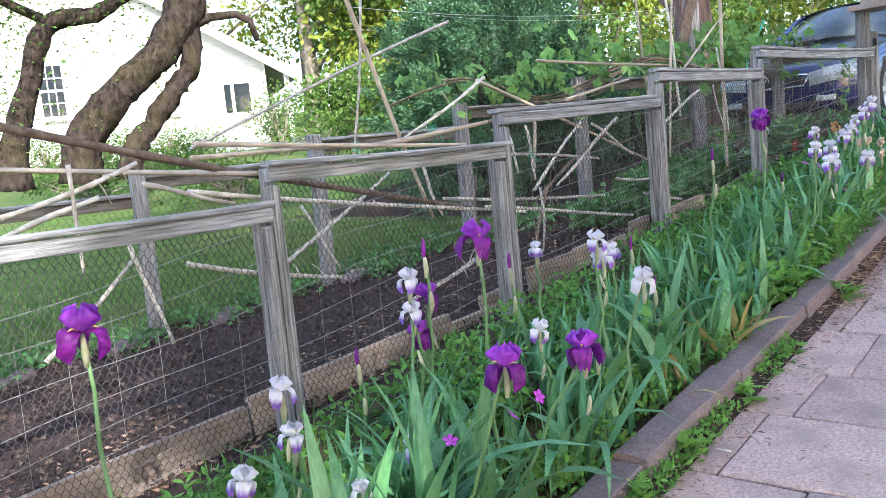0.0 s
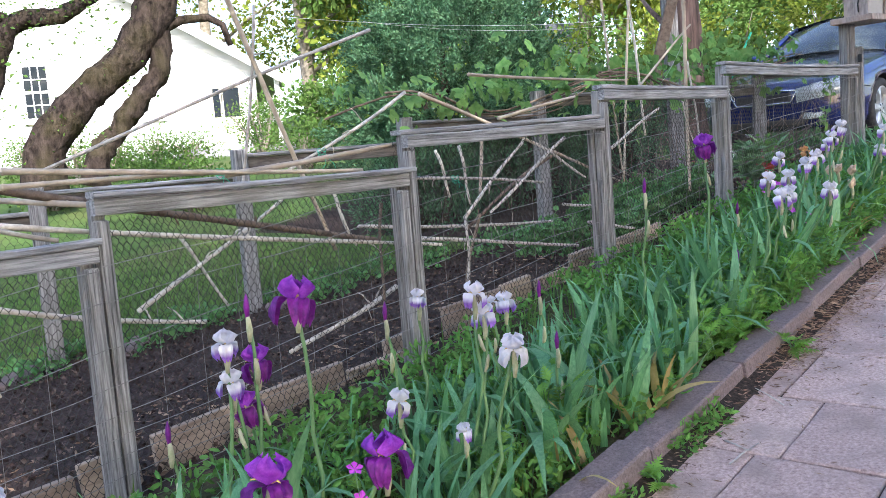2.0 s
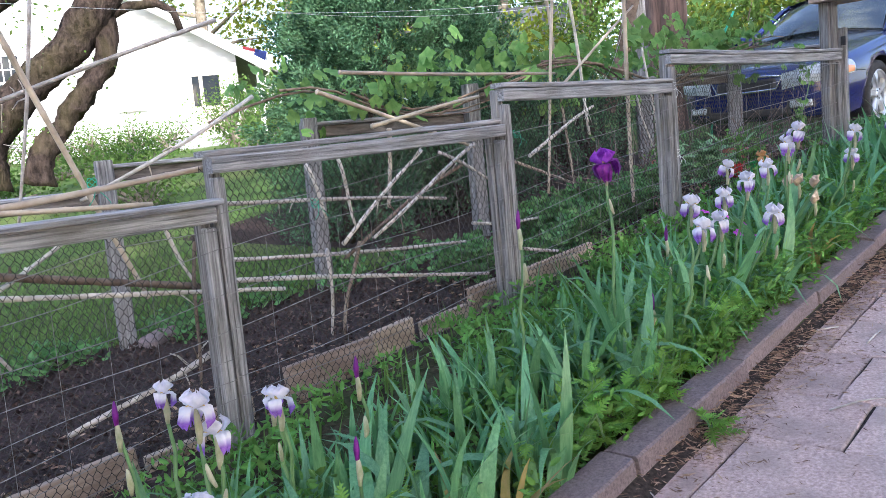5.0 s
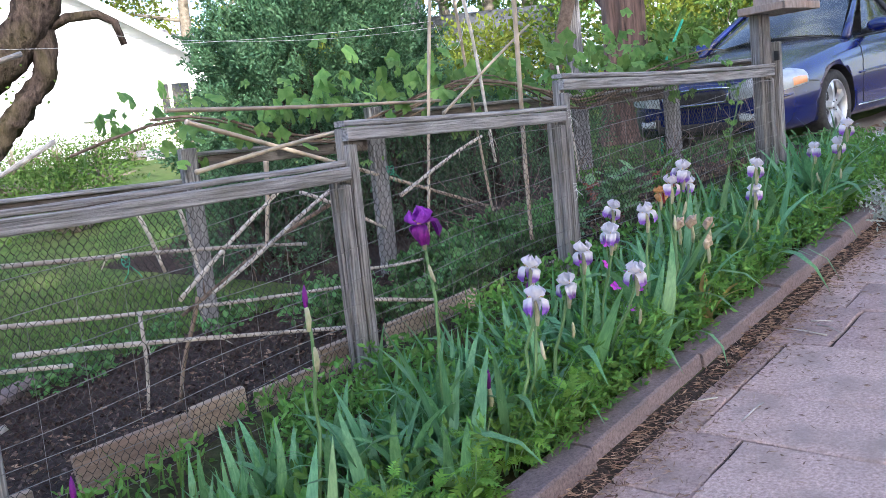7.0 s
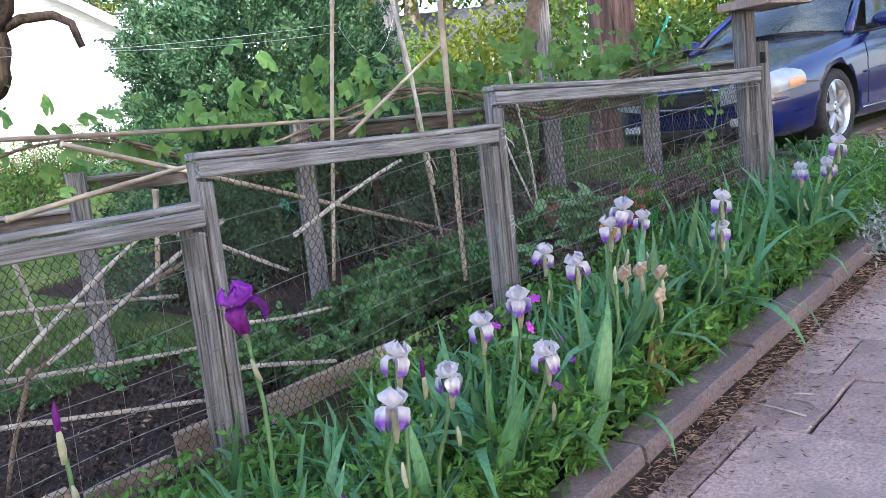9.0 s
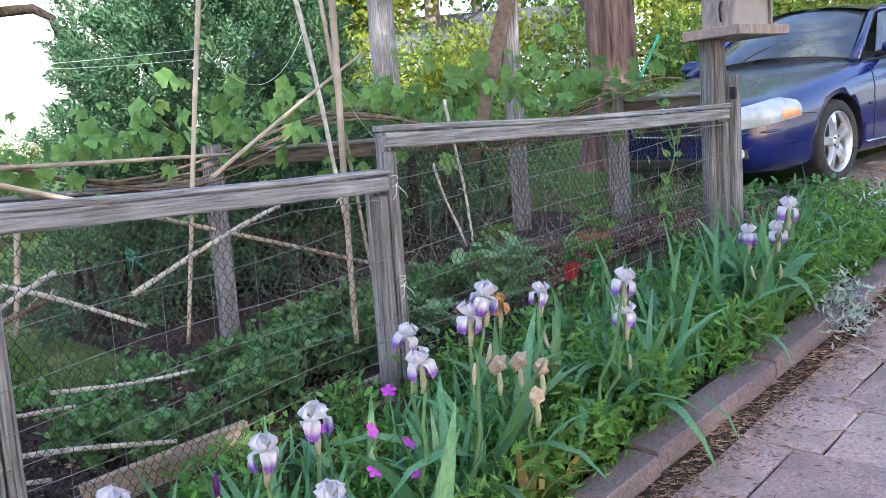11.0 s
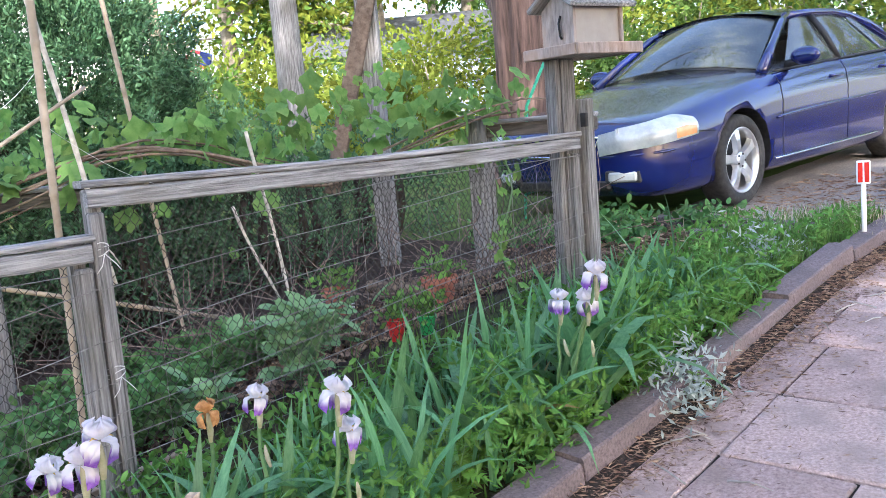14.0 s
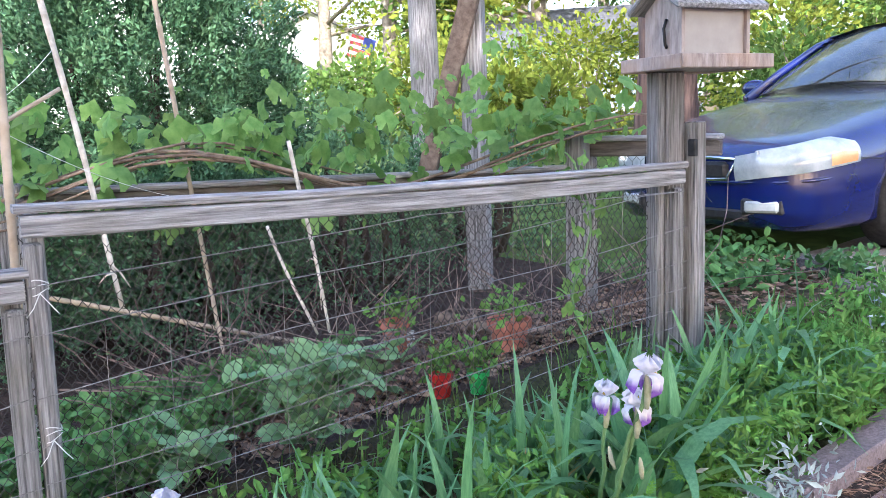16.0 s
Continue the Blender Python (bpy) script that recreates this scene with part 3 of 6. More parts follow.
for (x, y, ln, rz) in ((-4.45, 4.2, .4, 20), (-4.75, 3.3, .35, 30), (-4.95, 2.7, .4, 24), (-5.15, 2.1, .35, 16)):
    tagged(part("flat_stone", Geo().board((-.06, -ln * .35, -.03), (.06, ln * .35, .035), .02), M_KERB, at=pose(x, y, ground_z(x, y) + .02, 7, 0, rz)), "pale flat stone at the soil's edge", "stone", "soil edge stones")

# ---- bird feeder ----
M_FEED = mat("feeder_wood", (.2, .16, .14), (.43, .365, .325), 14, .8, .4, stretch=(3, 3, .8), rand=.1, stain=(.5, .3, .17), stain_scale=5, stain_amount=.4)
M_HOPPER = mat("cloudy_plastic", (.27, .24, .21), (.38, .34, .3), 6, .35, .05)
fd = thing("bird_feeder", "weathered wooden bird feeder with a pitched roof on a post", "bird feeder", m=pose(-1.965, 8.09, 0, 0, 0, 78) @ Matrix.Diagonal((.85, .85, 1, 1)))
gz0 = ground_z(-2.1, 8.1)
part("post", Geo().board((-.045, .12, gz0 - .2), (.045, .2, 2.343), .006), M_WOODV, fd)
part("side_post", Geo().board((-.085, .13, gz0 - .2), (-.048, .21, 2.343), .005), M_WOODV, fd)
part("tray", Geo().board((-.19, -.15, 2.345), (.23, .21, 2.362), .004), M_FEED, fd)
for lo, hi in (((-.2, -.165, 2.34), (.24, -.151, 2.385)), ((-.2, .211, 2.34), (.24, .225, 2.385)), ((-.205, -.151, 2.34), (-.191, .211, 2.385)), ((.231, -.151, 2.34), (.245, .211, 2.385))):
    part("tray_edge", Geo().board(lo, hi, .003), M_FEED, fd)
for x in (-.165, .15):
    gg = Geo()
    gg.add([(x, -.11, 2.363), (x, .11, 2.363), (x, .11, 2.53), (x, 0, 2.6), (x, -.11, 2.53), (x + .016, -.11, 2.363), (x + .016, .11, 2.363), (x + .016, .11, 2.53), (x + .016, 0, 2.6), (x + .016, -.11, 2.53)],
           [(4, 3, 2, 1, 0), (5, 6, 7, 8, 9), (0, 1, 6, 5), (1, 2, 7, 6), (2, 3, 8, 7), (3, 4, 9, 8), (4, 0, 5, 9)])
    part("end_wall", gg, M_FEED, fd)
for y in (-.095, .09):
    part("hopper_pane", Geo().board((-.148, y, 2.38), (.149, y + .005, 2.53), .001), M_HOPPER, fd, "cloudy hopper pane")
for sg in (-1, 1):
    part("roof_board", Geo().board((-.22, -.005, -.01), (.22, .17, .012), .004), M_WOODH, fd, at=pose(0, -.004 if sg < 0 else .004, 2.612, -28 * 1, 0, 0) if sg > 0 else pose(0, -.004, 2.612, 28, 0, 0) @ pose(0, -.165, 0))
part("hook", Geo().tube([(-.172, -.03, 2.5), (-.185, -.03, 2.47), (-.178, -.03, 2.42), (-.17, -.03, 2.41)], .006, 6), M_BLACK, fd, "black hook", smooth=True)

# ---- foliage helpers ----
def leaf_cloud(name, C, D, size, aspect, material, parent=None, label="", category="", kind="", droop=.0, seed=0, fold=.25, oval=False):
    """Many small leaves: C centres, D the way each one points; a folded diamond each."""
    g = np.random.default_rng(seed)
    C, D = np.asarray(C, float), np.asarray(D, float)
    n = len(C)
    D = D + g.normal(0, .35, (n, 3))
    D[:, 2] -= droop
    D /= np.linalg.norm(D, axis=1)[:, None] + 1e-9
    ref = g.normal(0, 1, (n, 3))
    S = np.cross(D, ref)
    S /= np.linalg.norm(S, axis=1)[:, None] + 1e-9
    N = np.cross(S, D)
    L = (size * g.uniform(.65, 1.3, n))[:, None]
    W = L * aspect * .5
    V = np.stack([C, C + D * L * .5 + S * W + N * W * fold, C + D * L, C + D * L * .5 - S * W + N * W * fold], 1).reshape(-1, 3)
    i = np.arange(n) * 4
    F = np.concatenate([np.stack([i, i + 1, i + 2], 1), np.stack([i, i + 2, i + 3], 1)])
    if oval:
        U = N * W * fold
        V = np.stack([C, C + D * L * .25 + S * W * .8 + U, C + D * L * .7 + S * W * .8 + U, C + D * L, C + D * L * .7 - S * W * .8 + U, C + D * L * .25 - S * W * .8 + U], 1).reshape(-1, 3)
        i = np.arange(n) * 6
        F = np.concatenate([np.stack([i, i + 1, i + 2, i + 3], 1), np.stack([i, i + 3, i + 4, i + 5], 1)])
    me = bpy.data.meshes.new(name)
    me.from_pydata(V.tolist(), [], F.tolist())
    me.materials.append(material)
    ob = new(name, me)
    ob.parent = parent
    if category:
        tagged(ob, label, category, kind=kind)
    elif label:
        ob["label"] = label
    return ob


def blades(name, pts, height, width, material, label, category, seed=0, lean=.35):
    """Grass: a bent three-sided blade at each point."""
    g = np.random.default_rng(seed)
    P = np.asarray(pts, float)
    n = len(P)
    H = (height * g.uniform(.5, 1.3, n))[:, None]
    a = g.uniform(0, 2 * math.pi, n)
    dirv = np.stack([np.cos(a), np.sin(a), np.zeros(n)], 1)
    side = np.stack([-np.sin(a), np.cos(a), np.zeros(n)], 1) * width
    up = np.array([0, 0, 1.])
    k = g.uniform(.1, 1.0, n)[:, None] * lean
    mid = P + up * H * .55 + dirv * H * k * .35
    tip = P + up * H * (1 - .3 * k) + dirv * H * k
    V = np.stack([P - side, P + side, mid + side * .8, mid - side * .8, tip], 1).reshape(-1, 3)
    i = np.arange(n) * 5
    F = [tuple(q) for q in np.stack([i, i + 1, i + 2, i + 3], 1).tolist()] + [tuple(q) for q in np.stack([i + 3, i + 2, i + 4], 1).tolist()]
    me = bpy.data.meshes.new(name)
    me.from_pydata(V.tolist(), [], F)
    me.materials.append(material)
    return tagged(new(name, me), label, category, kind="stuff")


# ---- irises ----
def sword(length, width, bend, twist, n=7):
    g = Geo()
    for i in range(n + 1):
        t = i / n
        ang = bend * t * t
        x = length * (t - .0) * math.sin(ang) * .85
        z = length * t * math.cos(ang * .8)
        w = width * (.55 + .45 * math.sin(min(1, t * 1.6) * math.pi / 2)) * (1 - max(0, t - .45) / .55) ** .75
        tw = twist * t
        cx, cy = math.sin(tw) * w, math.cos(tw) * w
        g.v += [(x - cx, -cy, z), (x + .12 * w, 0, z + .0), (x + cx, cy, z)]
    for i in range(n):
        for k in (0, 1):
            g.f.append((i * 3 + k, i * 3 + k + 1, (i + 1) * 3 + k + 1, (i + 1) * 3 + k))
    return g.mesh("iris_leaf", M_IRISLEAF, True)


SWORDS = [sword(.48, .020, .25, .3), sword(.44, .023, .5, -.4), sword(.42, .024, .9, .5), sword(.5, .019, .12, -.2), sword(.40, .025, 1.25, .3), sword(.34, .021, .6, .8), sword(.40, .021, 1.45, .2), sword(.3, .022, .35, -.6)]


def clump(x, y, n, size, seed, flat=False):
    rr = random.Random(seed)
    e = thing("iris_clump", "clump of blue-green sword-shaped iris leaves in the bed", "iris plant", at=(x, y, ground_z(x, y) - .02), group="iris leaf clumps")
    for i in range(n):
        s = size * rr.uniform(.75, 1.25)
        rz = rr.uniform(0, 360)
        part("leaf", SWORDS[rr.randrange(8)], M_IRISLEAF, e,
             at=pose(rr.uniform(-.07, .07), rr.uniform(-.1, .1), 0, rr.uniform(-14, 14), rr.uniform(-6, 26 if not flat else 32), rz) @ Matrix.Diagonal((s, s * rr.uniform(.8, 1.4), s, 1)))


def petal(kind):
    g = Geo()
    nu, nv = 10, 9
    for j in range(nv + 1):
        v = j / nv
        for i in range(nu + 1):
            u = (i / nu - .5) * 2
            if kind == "standard":
                r = .008 + .044 * math.sin(math.pi * min(1, v * .85)) - .006 * v
                a = u * 1.05 * math.sin(math.pi * (.12 + .8 * v))
                z = .07 * v + .009 * math.cos(u * 7 + 1) * v - .012 * u * u * v
                r += (.009 * math.sin(u * 8 + v * 5) + .008 * math.sin(u * 15 + v * 9)) * v
                g.v.append((r * math.cos(a), r * math.sin(a) * 1.05, z))
            else:
                r = .008 + .052 * math.sin(min(1, v * 1.05) * math.pi * .55)
                z = .014 * math.sin(v * 3.1) - .066 * v * v
                w = .034 * math.sin(math.pi * (.1 + .78 * v)) ** .8
                ruffle = (.010 * math.sin(u * 7 + v * 4) + .007 * math.sin(u * 13 + v * 7)) * v
                g.v.append((r - .012 * u * u * v + ruffle, u * w, z - .010 * u * u * v + ruffle))
    for j in range(nv):
        for i in range(nu):
            g.f.append((j * (nu + 1) + i, j * (nu + 1) + i + 1, (j + 1) * (nu + 1) + i + 1, (j + 1) * (nu + 1) + i))
    return g


def petal_meshes(m1, m2, tag):
    return petal("standard").mesh("standard_" + tag, m1, True), petal("fall").mesh("fall_" + tag, m2, True)


PET = {"P": petal_meshes(M_PURPLE, M_DEEP, "purple"), "W": petal_meshes(M_WHITE, M_LAV, "white"), "V": petal_meshes(M_WHITE, M_WHITE, "pale"), "O": petal_meshes(M_ORANGE, M_ORANGE, "rusty")}
BEARD = Geo().tube([(.012, 0, .006), (.03, 0, .016), (.045, 0, .012)], [.003, .0035, .001], 5).mesh("beard", M_BEARD, True)
SPATHE = Geo().tube([(0, 0, -.075), (.004, 0, -.045), (.002, 0, -.015), (0, 0, 0)], [.005, .0085, .0065, .003], 8).mesh("spathe", M_PAPER, True)
BUDTIP = Geo().tube([(0, 0, -.01), (0, 0, .02), (.002, 0, .045), (.003, 0, .06)], [.006, .009, .006, .001], 8).mesh("bud", M_DEEP, True)
LABELS = {"P": "deep purple bearded iris in bloom on a tall stem", "W": "white and violet bearded iris in bloom on a stem",
          "V": "pale white iris bloom on a stem", "O": "withered rust-coloured iris bloom on a stem", "D": "withered brown iris bloom on a stem", "B": "closed dark purple iris bud on a pale stem"}


def wither():
    bm = bmesh.new()
    bmesh.ops.create_icosphere(bm, subdivisions=2, radius=.026)
    for v in bm.verts:
        k = 1 + .75 * noise.noise(v.co * 75)
        v.co = Vector((v.co.x * k, v.co.y * k, v.co.z * 1.35 * k))
    me = bpy.data.meshes.new("withered_bloom")
    bm.to_mesh(me)
    bm.free()
    me.materials.append(M_DRIED)
    return me


WITHER = wither()


def iris(kind, x, y, z, scale=1.0):
    rr = random.Random(int(x * 1000) * 31 + int(y * 1000))
    bx = min(x, -1.5) - rr.uniform(.0, .05)
    by = y + rr.uniform(-.05, .05)
    g0 = ground_z(bx, by)
    e = thing("iris", LABELS[kind], "iris flower", at=(x, y, z), group={"P": "purple irises", "D": "withered irises", "O": "withered irises", "B": "iris buds"}.get(kind, "white irises"))
    base = Vector((bx - x, by - y, g0 - z))
    top = Vector((0, 0, -.005))
    pts = [base.lerp(top, t) + Vector((.02 * math.sin(t * 3.1) * rr.uniform(-1, 1), .02 * math.sin(t * 3.1), 0)) for t in [i / 7 for i in range(8)]]
    part("stem", Geo().tube(pts, [.0065 - .002 * i / 7 for i in range(8)], 7), M_STEM, e, smooth=True)
    part("spathe", SPATHE, M_PAPER, e, at=Matrix.Diagonal((1, 1, 1, 1)))
    if kind == "D":
        part("withered_bloom", WITHER, M_DRIED, e, at=pose(0, 0, .016, rr.uniform(0, 60), 0, rr.uniform(0, 360)) @ Matrix.Scale(.78, 4))
        return e
    if kind == "B":
        part("bud", BUDTIP, M_DEEP, e, at=Matrix.Scale(.9, 4))
        part("side_spathe", SPATHE, M_PAPER, e, at=pose(.008, .006, -.12, 8, 12, 0))
        return e
    a0 = rr.uniform(0, 120)
    tilt = pose(0, 0, 0, rr.uniform(-14, 14), rr.uniform(-14, 14), a0) @ Matrix.Scale(scale * (.66 if kind == 'P' else .55), 4)
    for k in range(3):
        part("standard_petal", PET[kind][0], M_WHITE, e, at=tilt @ pose(0, 0, .004, 0, rr.uniform(-8, 8), 120 * k))
        part("fall_petal", PET[kind][1], M_WHITE, e, at=tilt @ pose(0, 0, .004, rr.uniform(-8, 8), rr.uniform(-10, 14), 60 + 120 * k))
        part("beard", BEARD, M_BEARD, e, at=tilt @ pose(0, 0, .004, 0, 0, 60 + 120 * k))
    if rr.random() < .45:
        part("side_bud", SPATHE, M_PAPER, e, at=pose(.006, .004, -.12, 8, 14, rr.uniform(0, 360)) @ Matrix.Scale(.75, 4))
    return e


for row in (("P", -1.61, 2.02, 1.30, 1.25), ("W", -1.87, 1.985, 1.18, 1.0), ("P", -1.90, 2.10, 1.1, 1.05), ("W", -1.88, 2.0, 1.07, 1.0), ("P", -1.91, 2.06, .985, 1.0), ("P", -1.24, 1.62, 1.055, 1.15),
            ("P", -1.15, 1.83, 1.055, 1.05), ("W", -1.69, 2.42, .93, 1.0), ("W", -1.52, 2.5, .845, .7), ("V", -1.33, 2.5, 1.1, 1.1), ("W", -1.94, 2.8, 1.15, .8), ("W", -1.8, 3.01, 1.1, .7)):
    iris(*row)
for row in (("P", -1.61, 4.34, 1.56, 1.1), ("W", -1.45, 4.63, 1.38, 1.0), ("W", -1.35, 4.51, 1.31, 1.1), ("W", -1.39, 4.735, 1.31, 1.0), ("W", -1.48, 4.97, 1.37, 1.0), ("W", -1.43, 5.07, 1.42, 1.0),
            ("W", -1.3, 5.0, 1.3, 1.05), ("W", -1.5, 5.45, 1.44, 1.0), ("W", -1.77, 5.65, 1.43, 1.0), ("W", -1.43, 5.62, 1.58, 1.05), ("W", -1.47, 5.6, 1.53, 1.0), ("W", -1.66, 6.12, 1.48, .9)):
    iris(*row)
for row in (("W", -1.35, 6.12, 1.54, 1.0), ("W", -1.38, 6.17, 1.43, .95), ("W", -1.45, 7.1, 1.54, .95), ("W", -1.32, 7.06, 1.56, 1.0), ("W", -1.27, 7.035, 1.645, 1.05), ("D", -1.51, 5.83, 1.34), ("D", -1.535, 5.77, 1.34),
            ("D", -1.44, 5.84, 1.33), ("D", -1.43, 5.8, 1.26), ("P", -1.75, .86, 1.28, 1.2), ("W", -1.7, 1.31, 1.03, .95), ("W", -1.7, 1.33, .91, .95), ("W", -1.6, 1.66, .78, 1.0), ("W", -1.7, 1.17, .85, 1.0)):
    iris(*row)
for row in (("W", -1.6, 2.68, 1.2, 1.0), ("W", -1.6, 2.72, 1.13, 1.0), ("W", -1.7, 2.96, 1.12, .9), ("O", -1.76, 6.04, 1.45, .85), ("B", -1.7, 3.95, 1.4), ("B", -1.55, 4.5, 1.03), ("B", -1.85, 2.05, 1.25), ("B", -2.0, 2.7, 1.1), ("B", -2.05, 1.9, .92),
            ("B", -1.8, 3.3, 1.08), ("W", -1.6, 1.45, .74, .8), ("B", -1.6, 3.1, .95), ("B", -1.75, 5.0, 1.2)):
    iris(*row)

rr = random.Random(12)
for i in range(168):
    y = -.6 + 9.2 * (i + rr.random()) / 168
    if 8.35 < y:
        continue
    wide = lerp(y, [(0, .8), (6, .62), (8.5, .42)])
    x = -1.47 - rr.random() ** 1.25 * wide
    tall = 1.0 if y < 3.0 else .98
    if 3.0 < y < 4.0:
        tall = .9
    clump(x, y, rr.randint(8, 12), tall * lerp(x, [(-2.2, .4), (-1.9, .6), (-1.6, 1.0)]) * rr.uniform(.75, 1.1), i, flat=x > -1.7)

for k, (x, y, s) in enumerate(((-1.42, 1.5, 1.2), (-1.5, 1.75, 1.1), (-1.4, 1.25, 1.1), (-1.45, 2.9, 1.0), (-1.42, 3.6, 1.05), (-1.42, 7.25, 1.25), (-1.5, 7.4, 1.2), (-1.42, 6.4, 1.1), (-1.45, 4.3, 1.05))):
    clump(x - .05, y, 12, s * (1.1 if k < 3 else .88), 700 + k, flat=True)

M_YELLOWLEAF = mat("yellowing_iris_leaf", (.3, .26, .07), (.42, .3, .13), 14, .5, .1, stretch=(4, 4, .6), rand=.3, translucent=.25)
YSW = [m.copy() for m in SWORDS[:3]]
for m in YSW:
    m.materials[0] = M_YELLOWLEAF
for k, (x, y) in enumerate(((-1.42, 3.42), (-1.45, 3.3), (-1.42, 5.78), (-1.5, 5.95), (-1.42, 2.9), (-1.6, 7.0))):
    e = thing("fading_iris_clump", "yellow and rust-coloured fading iris leaves", "iris plant", at=(x, y, ground_z(x, y) - .02), group="fading iris leaves")
    for i in range(5):
        s = .7 * rr.uniform(.7, 1.1)
        part("leaf", YSW[i % 3], M_YELLOWLEAF, e, at=pose(rr.uniform(-.04, .04), rr.uniform(-.06, .06), 0, rr.uniform(-15, 15), rr.uniform(0, 35), rr.uniform(0, 360)) @ Matrix.Diagonal((s, s, s, 1)))

# low leafy weeds that fill the bed
def scatter(n, x0, x1, y0, y1, seed, h=(0, .15), test=None):
    g = np.random.default_rng(seed)
    pts = []
    while len(pts) < n:
        x, y = g.uniform(x0, x1), g.uniform(y0, y1)
        if noise.noise((x * 3.1, y * 3.1, seed)) < -.12 or (test and not test(x, y)):
            continue
        k = .5 + .5 * noise.noise((x * 4, y * 4, seed + 5))
        pts.append((x, y, ground_z(x, y) + h[0] + (h[1] - h[0]) * g.random() * (.5 + k)))
    return np.array(pts)


def upward(n, seed, k=.9):
    g = np.random.default_rng(seed)
    d = g.normal(0, 1, (n, 3))
    d[:, 2] = np.abs(d[:, 2]) * k
    return d


W1 = scatter(19000, -2.31, -1.36, -.8, 8.6, 3, (0, .14), lambda x, y: (x < -1.85 or noise.noise((x * 5, y * 5, 4)) > -.02) and (y < 6.5 or x > -2.15))
leaf_cloud("bed_weeds", W1, upward(len(W1), 4), .036, .5, M_WEED, None, "low bright green leafy weeds filling the bed", "weeds", "stuff", seed=5, oval=True)
W2 = scatter(8500, -1.75, -1.33, 4.2, 8.4, 13, (.02, .24))
leaf_cloud("feathery_weeds", W2, upward(len(W2), 14), .042, .3, M_WEED, None, "feathery yellow-green weeds at the kerb", "weeds", "stuff", seed=15)
W3 = scatter(1500, -1.29, -1.21, 1.0, 3.6, 23, (0, .035))
leaf_cloud("kerb_weeds", W3, upward(len(W3), 24), .028, .5, M_WEED, None, "small weeds growing at the foot of the kerb", "weeds", "stuff", seed=25)
W4 = scatter(6000, -3.5, -2.52, 5.15, 8.0, 33, (.02, .2), lambda x, y: noise.noise((x * 1.7, y * 1.7, 2)) > -.15 and y < 7.3 and (x + 2.38) ** 2 + (y - 6.8) ** 2 > .07)
leaf_cloud("ground_cover", W4, upward(len(W4), 34, .6), .05, .75, M_STRAWB, None, "dark green leafy ground cover behind the fence", "ground cover", "stuff", seed=35, oval=True)
W5 = scatter(2600, -5.9, -3.6, 1.2, 6.0, 43, (.0, .1), lambda x, y: abs(x - back_x(y) - .1) < .28)
leaf_cloud("edge_weeds", W5, upward(len(W5), 44, .6), .05, .6, M_STRAWB, None, "green weeds along the lawn's edge", "weeds", "stuff", seed=45, oval=True)
W6 = scatter(1900, -2.0, -1.38, 8.35, 9.9, 53, (.0, .16))
leaf_cloud("verge_weeds", W6, upward(len(W6), 54), .05, .35, M_WEED, None, "green leafy weeds on the verge by the drive", "weeds", "stuff", seed=55)
W7 = scatter(900, -4.0, -2.2, 9.0, 10.1, 63, (.0, .14), lambda x, y: noise.noise((x * 2, y * 2, 9)) > 0)
leaf_cloud("shade_weeds", W7, upward(len(W7), 64, .6), .055, .7, M_STRAWB, None, "dark weeds under the parked car's nose", "weeds", "stuff", seed=65, oval=True)
g = np.random.default_rng(8)
S1 = np.stack([g.normal(-1.27, .05, 420), g.normal(7.55, .1, 420), np.zeros(420)], 1)
S2 = np.stack([g.normal(-1.62, .08, 380), g.normal(9.0, .12, 380), np.zeros(380)], 1)
SS = np.concatenate([S1, S2])
SS[:, 2] = [ground_z(a, b) + .01 + .13 * abs(g.normal()) * .6 for a, b, _ in SS]
leaf_cloud("silver_plant", SS, upward(len(SS), 9), .04, .3, M_SILVER, None, "silvery grey low plant spilling over the kerb", "plant", "stuff", seed=10)

# feathery-leaved weeds along the kerb, one plant each
def feather_leaf():
    """A deeply cut leaf: a midrib with pointed lobes on both sides."""
    g = Geo()
    for k in range(5):
        y = .016 + .014 * k
        w = (.026, .032, .03, .022, .014)[k]
        for sx in (-1, 1):
            g.add([(0, y - .006, 0), (sx * w * .5, y + .002, .004), (sx * w, y + .016, -.001), (sx * w * .45, y + .013, .004), (0, y + .007, 0)], [(0, 1, 3, 4), (1, 2, 3)])
    g.add([(-.003, 0, 0), (.003, 0, 0), (.004, .085, 0), (0, .108, -.004), (-.004, .085, 0)], [(0, 1, 2, 4), (4, 2, 3)])
    return g.mesh("feather_leaf", M_FEATHER, True)


M_FEATHER = mat("feathery_weed_leaf", (.11, .25, .03), (.25, .43, .085), 16, .5, 0, rand=.3, translucent=.35, spec=0.2)
FLEAF = feather_leaf()


def feather_weed(x, y, h, n, seed):
    rr = random.Random(seed)
    e = thing("feathery_weed", "bright green feathery-leaved weed at the kerb", "weed", at=(x, y, ground_z(x, y) - .01), group="feathery weeds")
    stems = [(rr.uniform(-.5, .5), rr.uniform(-.5, .5)) for _ in range(3)]
    for a, b in stems:
        part("stem", Geo().tube([(0, 0, 0), (a * h * .3, b * h * .3, h * .55), (a * h, b * h, h)], [.003, .0025, .0012], 4), M_STEM, e)
    for k in range(n):
        a, b = stems[k % 3]
        t = rr.uniform(.2, 1.05)
        s = rr.uniform(.6, 1.15) * (1.15 - .4 * t)
        part("leaf", FLEAF, M_FEATHER, e, at=pose(a * h * t * t, b * h * t * t, h * t, rr.uniform(-25, 50), rr.uniform(-25, 25), rr.uniform(0, 360)) @ Matrix.Scale(s, 4))


